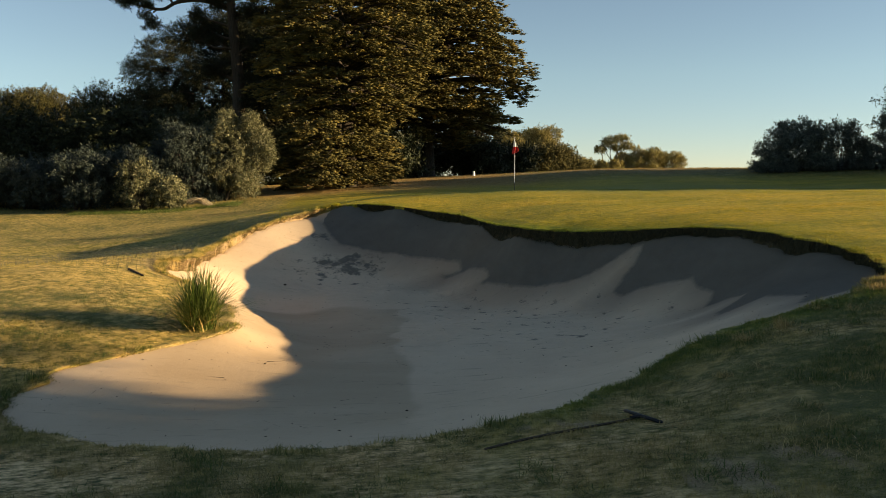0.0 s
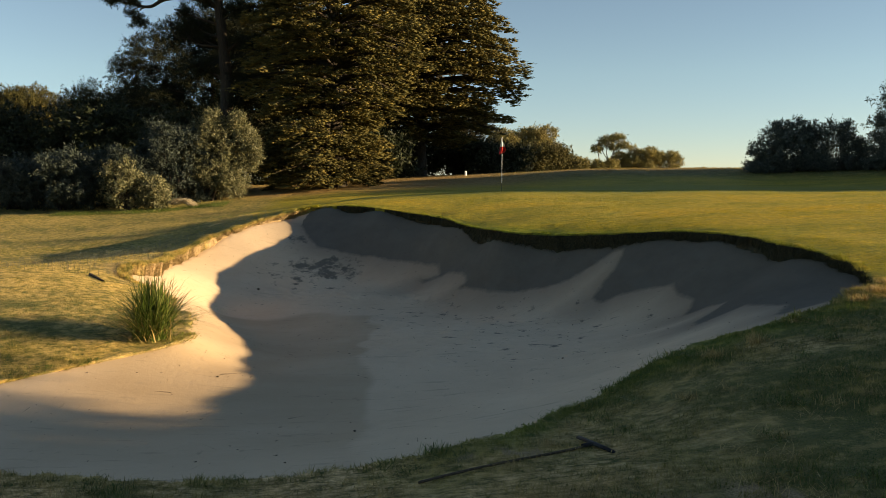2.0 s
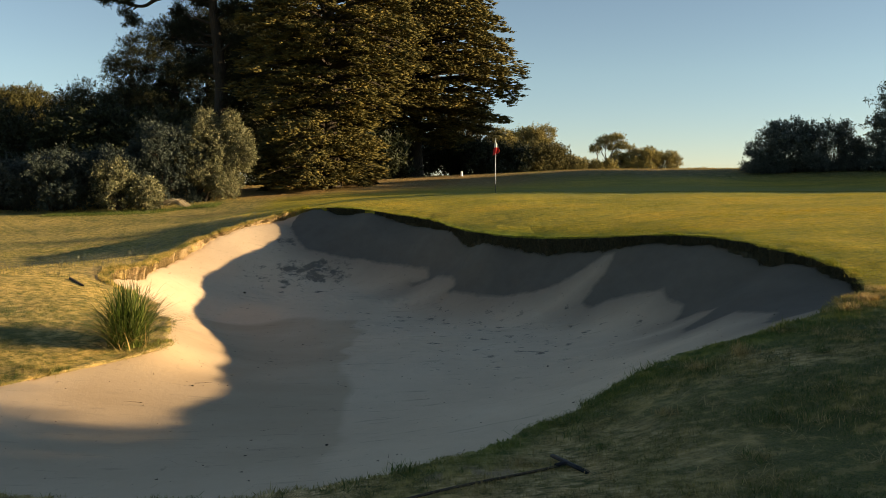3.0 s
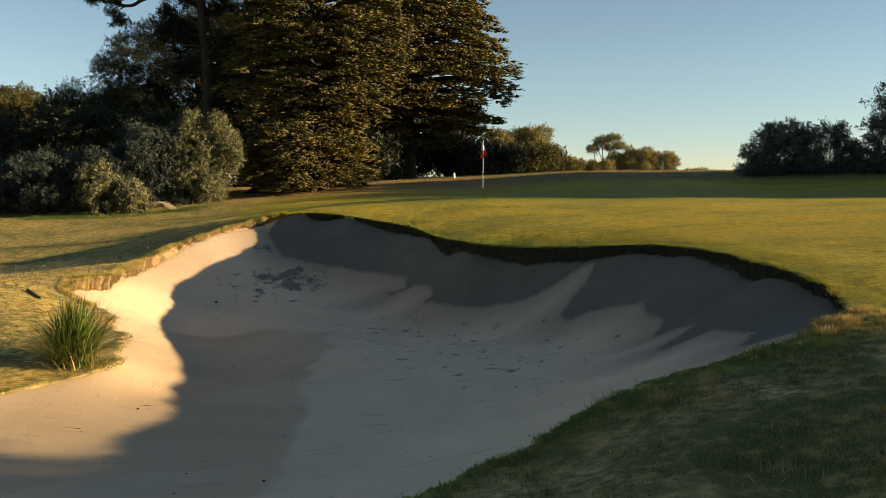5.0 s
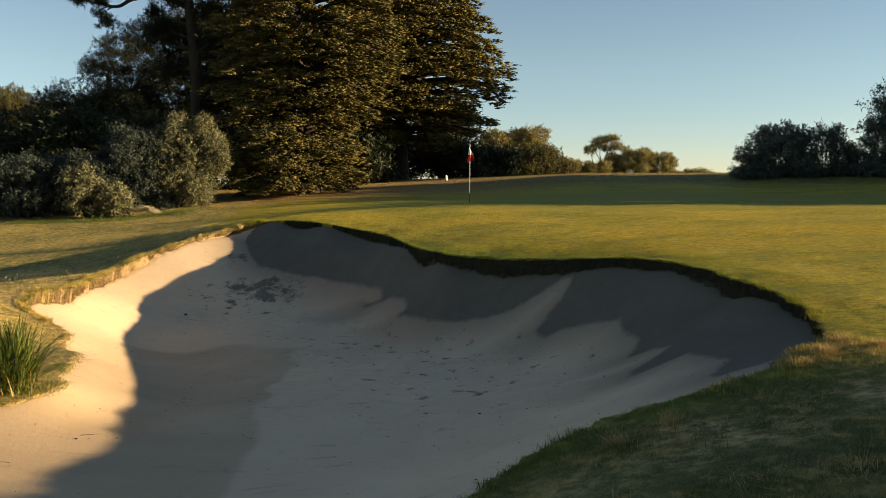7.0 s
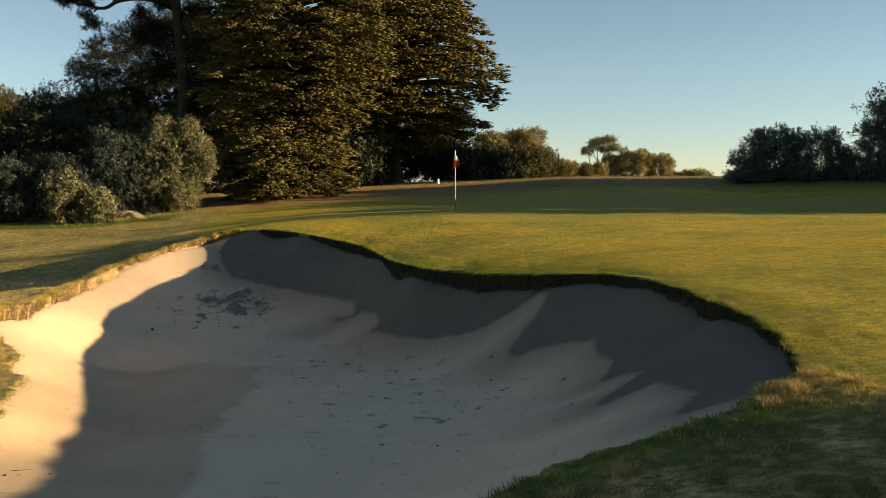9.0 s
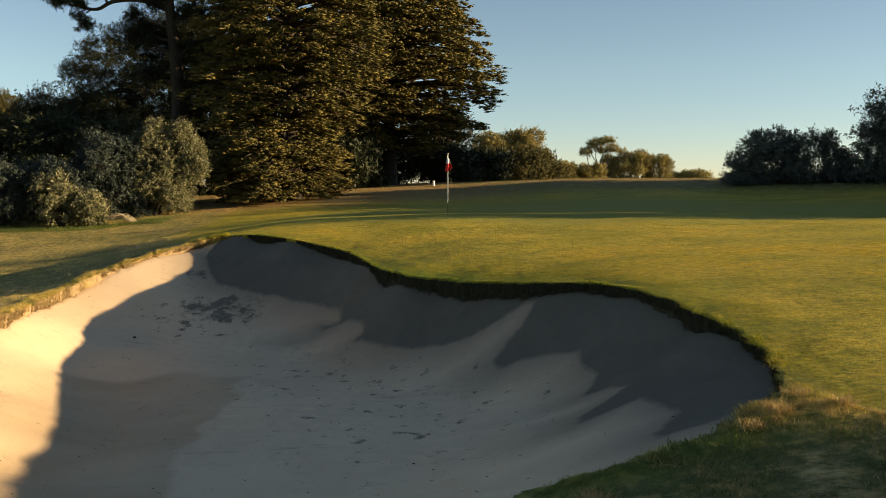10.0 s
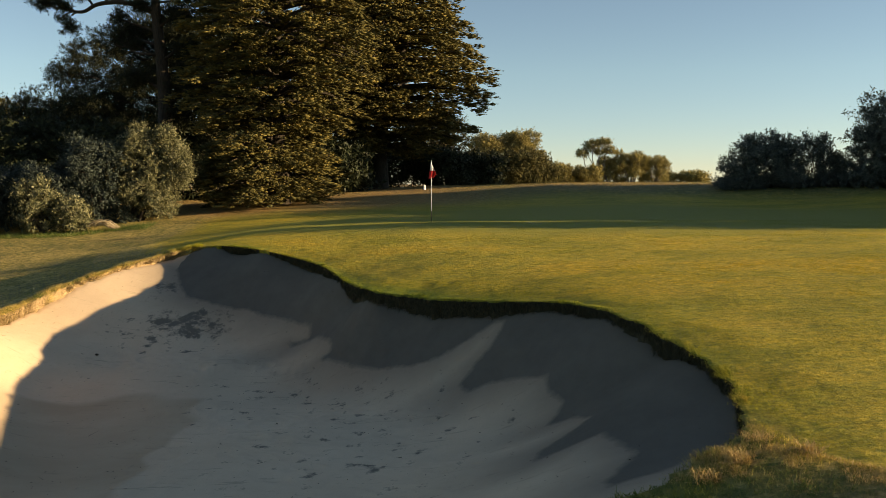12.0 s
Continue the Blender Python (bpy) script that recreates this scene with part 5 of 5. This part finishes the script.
tuft_r = np.random.default_rng(301)
for n in range(150):
    y = tuft_r.uniform(5.6, 10.2)
    x = tuft_r.uniform(-0.45 * y, 0.5 * y + 1.2)
    if inside(np.array([x]), np.array([y]))[0] > -0.02:
        continue
    if n % 2:
        tagged(tussock(x, y, tuft_r.uniform(0.10, 0.22), tuft_r.uniform(0.05, 0.10), 70, STRAW, "small straw-coloured tuft of dry grass", 310 + n, "dry_grass_tuft", 0.004, 0.10), group="dry tufts")
    else:
        tagged(tussock(x, y, tuft_r.uniform(0.10, 0.2), tuft_r.uniform(0.045, 0.09), 110, TUSSOCK_LEAF, "small dark green clump in the rough", 310 + n, "green_grass_tuft", 0.005, 0.10), group="green tufts")


# ---- things
def tube_part(name, path, mat, parent, sides=10, label=""):
    v, f = tubes([path], sides)
    ob = mesh_ob(name, v, f, mat, parent, True, label)
    return ob


def flagstick(x, y):
    z = ground_at(x, y)
    ob = tagged(new("flagstick"), "slim white flagstick with a limp red and white flag", "flagstick")
    ob.location = (x, y, z - 0.03)
    tube_part("lower_pole", [(0, 0, 0, 0.012), (0, 0, 0.2, 0.012), (0, 0, 0.42, 0.011)], BLACK_PAINT, ob, label="black lower part of the pole")
    tube_part("upper_pole", [(0, 0, 0.42, 0.011), (0, 0, 1.2, 0.010), (0, 0, 2.12, 0.009)], WHITE_PAINT, ob)
    bm = bmesh.new()
    bmesh.ops.create_uvsphere(bm, u_segments=10, v_segments=6, radius=0.016, matrix=Matrix.Translation((0, 0, 2.13)))
    part("finial", bm, WHITE_PAINT, ob)
    # the cloth hangs in folds: white above, red below
    for name, mat, lab, a, b in (("white_cloth", WHITE_CLOTH, "white upper half", 0.0, 0.52), ("red_cloth", RED_CLOTH, "red lower half", 0.52, 1.0)):
        rows, cols = 10, 18
        v = []
        for i in range(rows):
            t = a + (b - a) * i / (rows - 1)
            for j in range(cols):
                u = j / (cols - 1)
                wide = np.interp(t, [0, 0.15, 0.55, 0.8, 1.0], [0.02, 0.06, 0.13, 0.17, 0.09])
                zz = 2.10 - 0.60 * t - 0.05 * u * (1 - t) + 0.05 * u * t
                v.append((-0.02 + wide * u * (1.0 if t > 0.2 else 0.7) - 0.09 * t * (1 - u), 0.05 * math.sin(u * 9 + t * 2) * (0.3 + t), zz))
        f = [(i * cols + j, i * cols + j + 1, (i + 1) * cols + j + 1, (i + 1) * cols + j) for i in range(rows - 1) for j in range(cols - 1)]
        cloth = mesh_ob(name, v, f, mat, ob, True, lab)
        th = cloth.modifiers.new("thick", "SOLIDIFY")
        th.thickness = 0.003
    return ob


flagstick(2.74, 34.6)


def rake():
    """An old bunker rake that lies in the rough."""
    ob = tagged(new("bunker_rake"), "dark old bunker rake lying in the rough grass", "rake")
    a, b = np.array([0.32, 6.87]), np.array([1.66, 7.44])
    za, zb = ground_at(*a) + 0.012, ground_at(*b) + 0.03
    ob.location = (*a, za)
    d = np.r_[b - a, zb - za]
    t = np.linspace(0, 1, 8)[:, None]
    path = d * t + np.c_[np.zeros((8, 2)), 0.010 * np.sin(t * 5)]
    tube_part("handle", np.c_[path, np.full(8, 0.010)], DARK_WOOD, ob, 10, "weathered dark wooden handle")
    across = np.array([0.19, -0.50, 0.03])
    c = d + across * 0.05
    bm = bmesh.new()
    m = Matrix.Translation(c) @ Vector(across).to_track_quat("X", "Z").to_matrix().to_4x4()
    bmesh.ops.create_cube(bm, size=1, matrix=m @ Matrix.Diagonal((0.54, 0.04, 0.022, 1)))
    bmesh.ops.bevel(bm, geom=bm.edges[:], offset=0.006, segments=2, affect="EDGES")
    head = part("head", bm, BLACK_PLASTIC, ob, "black plastic rake head")
    v = np.array(across) / np.linalg.norm(across)
    for k in range(12):
        p = c + v * (k - 5.5) * 0.044
        tube_part("tooth", [(*p, 0.006), (p[0] + 0.035, p[1] + 0.01, p[2] - 0.010, 0.005), (p[0] + 0.065, p[1] + 0.02, p[2] - 0.03, 0.002)], BLACK_PLASTIC, head, 6)
    tube_part("socket", [(*(d * 0.93), 0.016), (*(d * 0.98), 0.017), (*c, 0.014)], BLACK_PLASTIC, ob, 8)
    return ob


rake()


def stick(name, pts, radius, mat, label, category="stick"):
    pts = np.array(pts, float)
    z = land(pts[:, 0], pts[:, 1]) + radius * 0.8 if len(pts[0]) == 2 else pts[:, 2]
    r = np.linspace(radius, radius * 0.7, len(pts))
    v, f = tubes([np.c_[pts[:, :2], z, r]], 8)
    return tagged(mesh_ob(name, v, f, mat), label, category)


stick("wooden_stake", [(-6.15, 17.45), (-6.0, 17.28), (-5.84, 17.08), (-5.7, 16.93)], 0.026, DARK_WOOD, "short dark wooden stake lying on the dry bank", "stake")
stick("fallen_twig", [(-3.05, 6.2), (-2.9, 6.28), (-2.78, 6.3)], 0.005, DEAD_FROND, "thin pale twig lying in the rough grass")


def dead_frond(x, y):
    """A heap of bleached, drooping stems below the shrub."""
    r = np.random.default_rng(231)
    ob = tagged(new("dead_frond"), "bleached dead frond fallen below the shrubs", "frond")
    ob.location = (x, y, ground_at(x, y))
    for k in range(26):
        w, h = r.uniform(0.6, 1.1), r.uniform(0.25, 0.5)
        u = np.linspace(0, 1, 8)
        o = r.normal(0, 0.10, 2)
        p = np.c_[0.6 - 1.25 * w * u + o[0], o[1] + 0.25 * r.normal() * u, h * np.sin(np.clip(u * 2.2 + 0.35, 0, np.pi)) + 0.02, 0.022 - 0.014 * u]
        tube_part("stem", p, DEAD_FROND, ob, 5)
    return ob


dead_frond(-11.9, 43.2)


def marker(x, y):
    bm = bmesh.new()
    bmesh.ops.create_cone(bm, cap_ends=True, segments=14, radius1=0.09, radius2=0.075, depth=0.34, matrix=Matrix.Translation((0, 0, 0.15)))
    bmesh.ops.bevel(bm, geom=[e for e in bm.edges if e.verts[0].co.z > 0.25 and e.verts[1].co.z > 0.25], offset=0.02, segments=2, affect="EDGES")
    me = bpy.data.meshes.new("marker_post")
    bm.to_mesh(me)
    bm.free()
    me.materials.append(WHITE_PAINT)
    ob = new("marker_post", me)
    ob.location = (x, y, ground_at(x, y))
    return tagged(ob, "small white marker post on the hill", "marker")


marker(2.03, 60)


def sand_litter():
    """Twigs, bark and clods strewn over the sand."""
    r = np.random.default_rng(241)
    n = 620
    a, q = r.uniform(0, 2 * np.pi, n), np.sqrt(r.uniform(0, 1, n)) * 0.97
    k = (a / (2 * np.pi) * N_RIM).astype(int) % N_RIM
    xy = HUB + (edge[k, :2] - HUB) * q[:, None]
    p = np.c_[xy, sand_height(xy[:, 0], xy[:, 1]) + 0.006]
    d = np.c_[r.normal(0, 1, (n, 2)), r.normal(0, 0.15, n)]
    long = np.where(r.uniform(0, 1, n) > 0.93, r.uniform(0.10, 0.35, n), r.uniform(0.01, 0.04, n))
    v, f = leaves(p, d, long, np.where(long > 0.08, 0.006, 0.010), r)
    ob = mesh_ob("sand_litter", v, f, DEBRIS, None, False)
    tagged(ob, "dark bits of bark and twigs on the sand", "debris", kind="stuff")


sand_litter()
for n, (x, y, q) in enumerate(((-3.82, 21.5, 0.032), (0.6, 17.0, 0.014), (-2.5, 12.4, 0.014), (2.2, 13.2, 0.014), (-0.4, 9.6, 0.014))):
    r = np.random.default_rng(250 + n)
    bm = bmesh.new()
    bmesh.ops.create_icosphere(bm, subdivisions=2, radius=q)
    for v in bm.verts:
        v.co = Vector((v.co.x * 1.2, v.co.y, v.co.z * 0.7)) * (1 + 0.15 * noise.noise(v.co * 30 + Vector((n, 0, 0))))
    me = bpy.data.meshes.new("clod")
    bm.to_mesh(me)
    bm.free()
    me.materials.append(DEBRIS)
    ob = new("clod", me)
    ob.location = (x, y, float(sand_height(np.array([x]), np.array([y]))[0]) + q * 0.4)
    tagged(ob, "small dark clod lying on the sand", "clod", "clods on the sand")
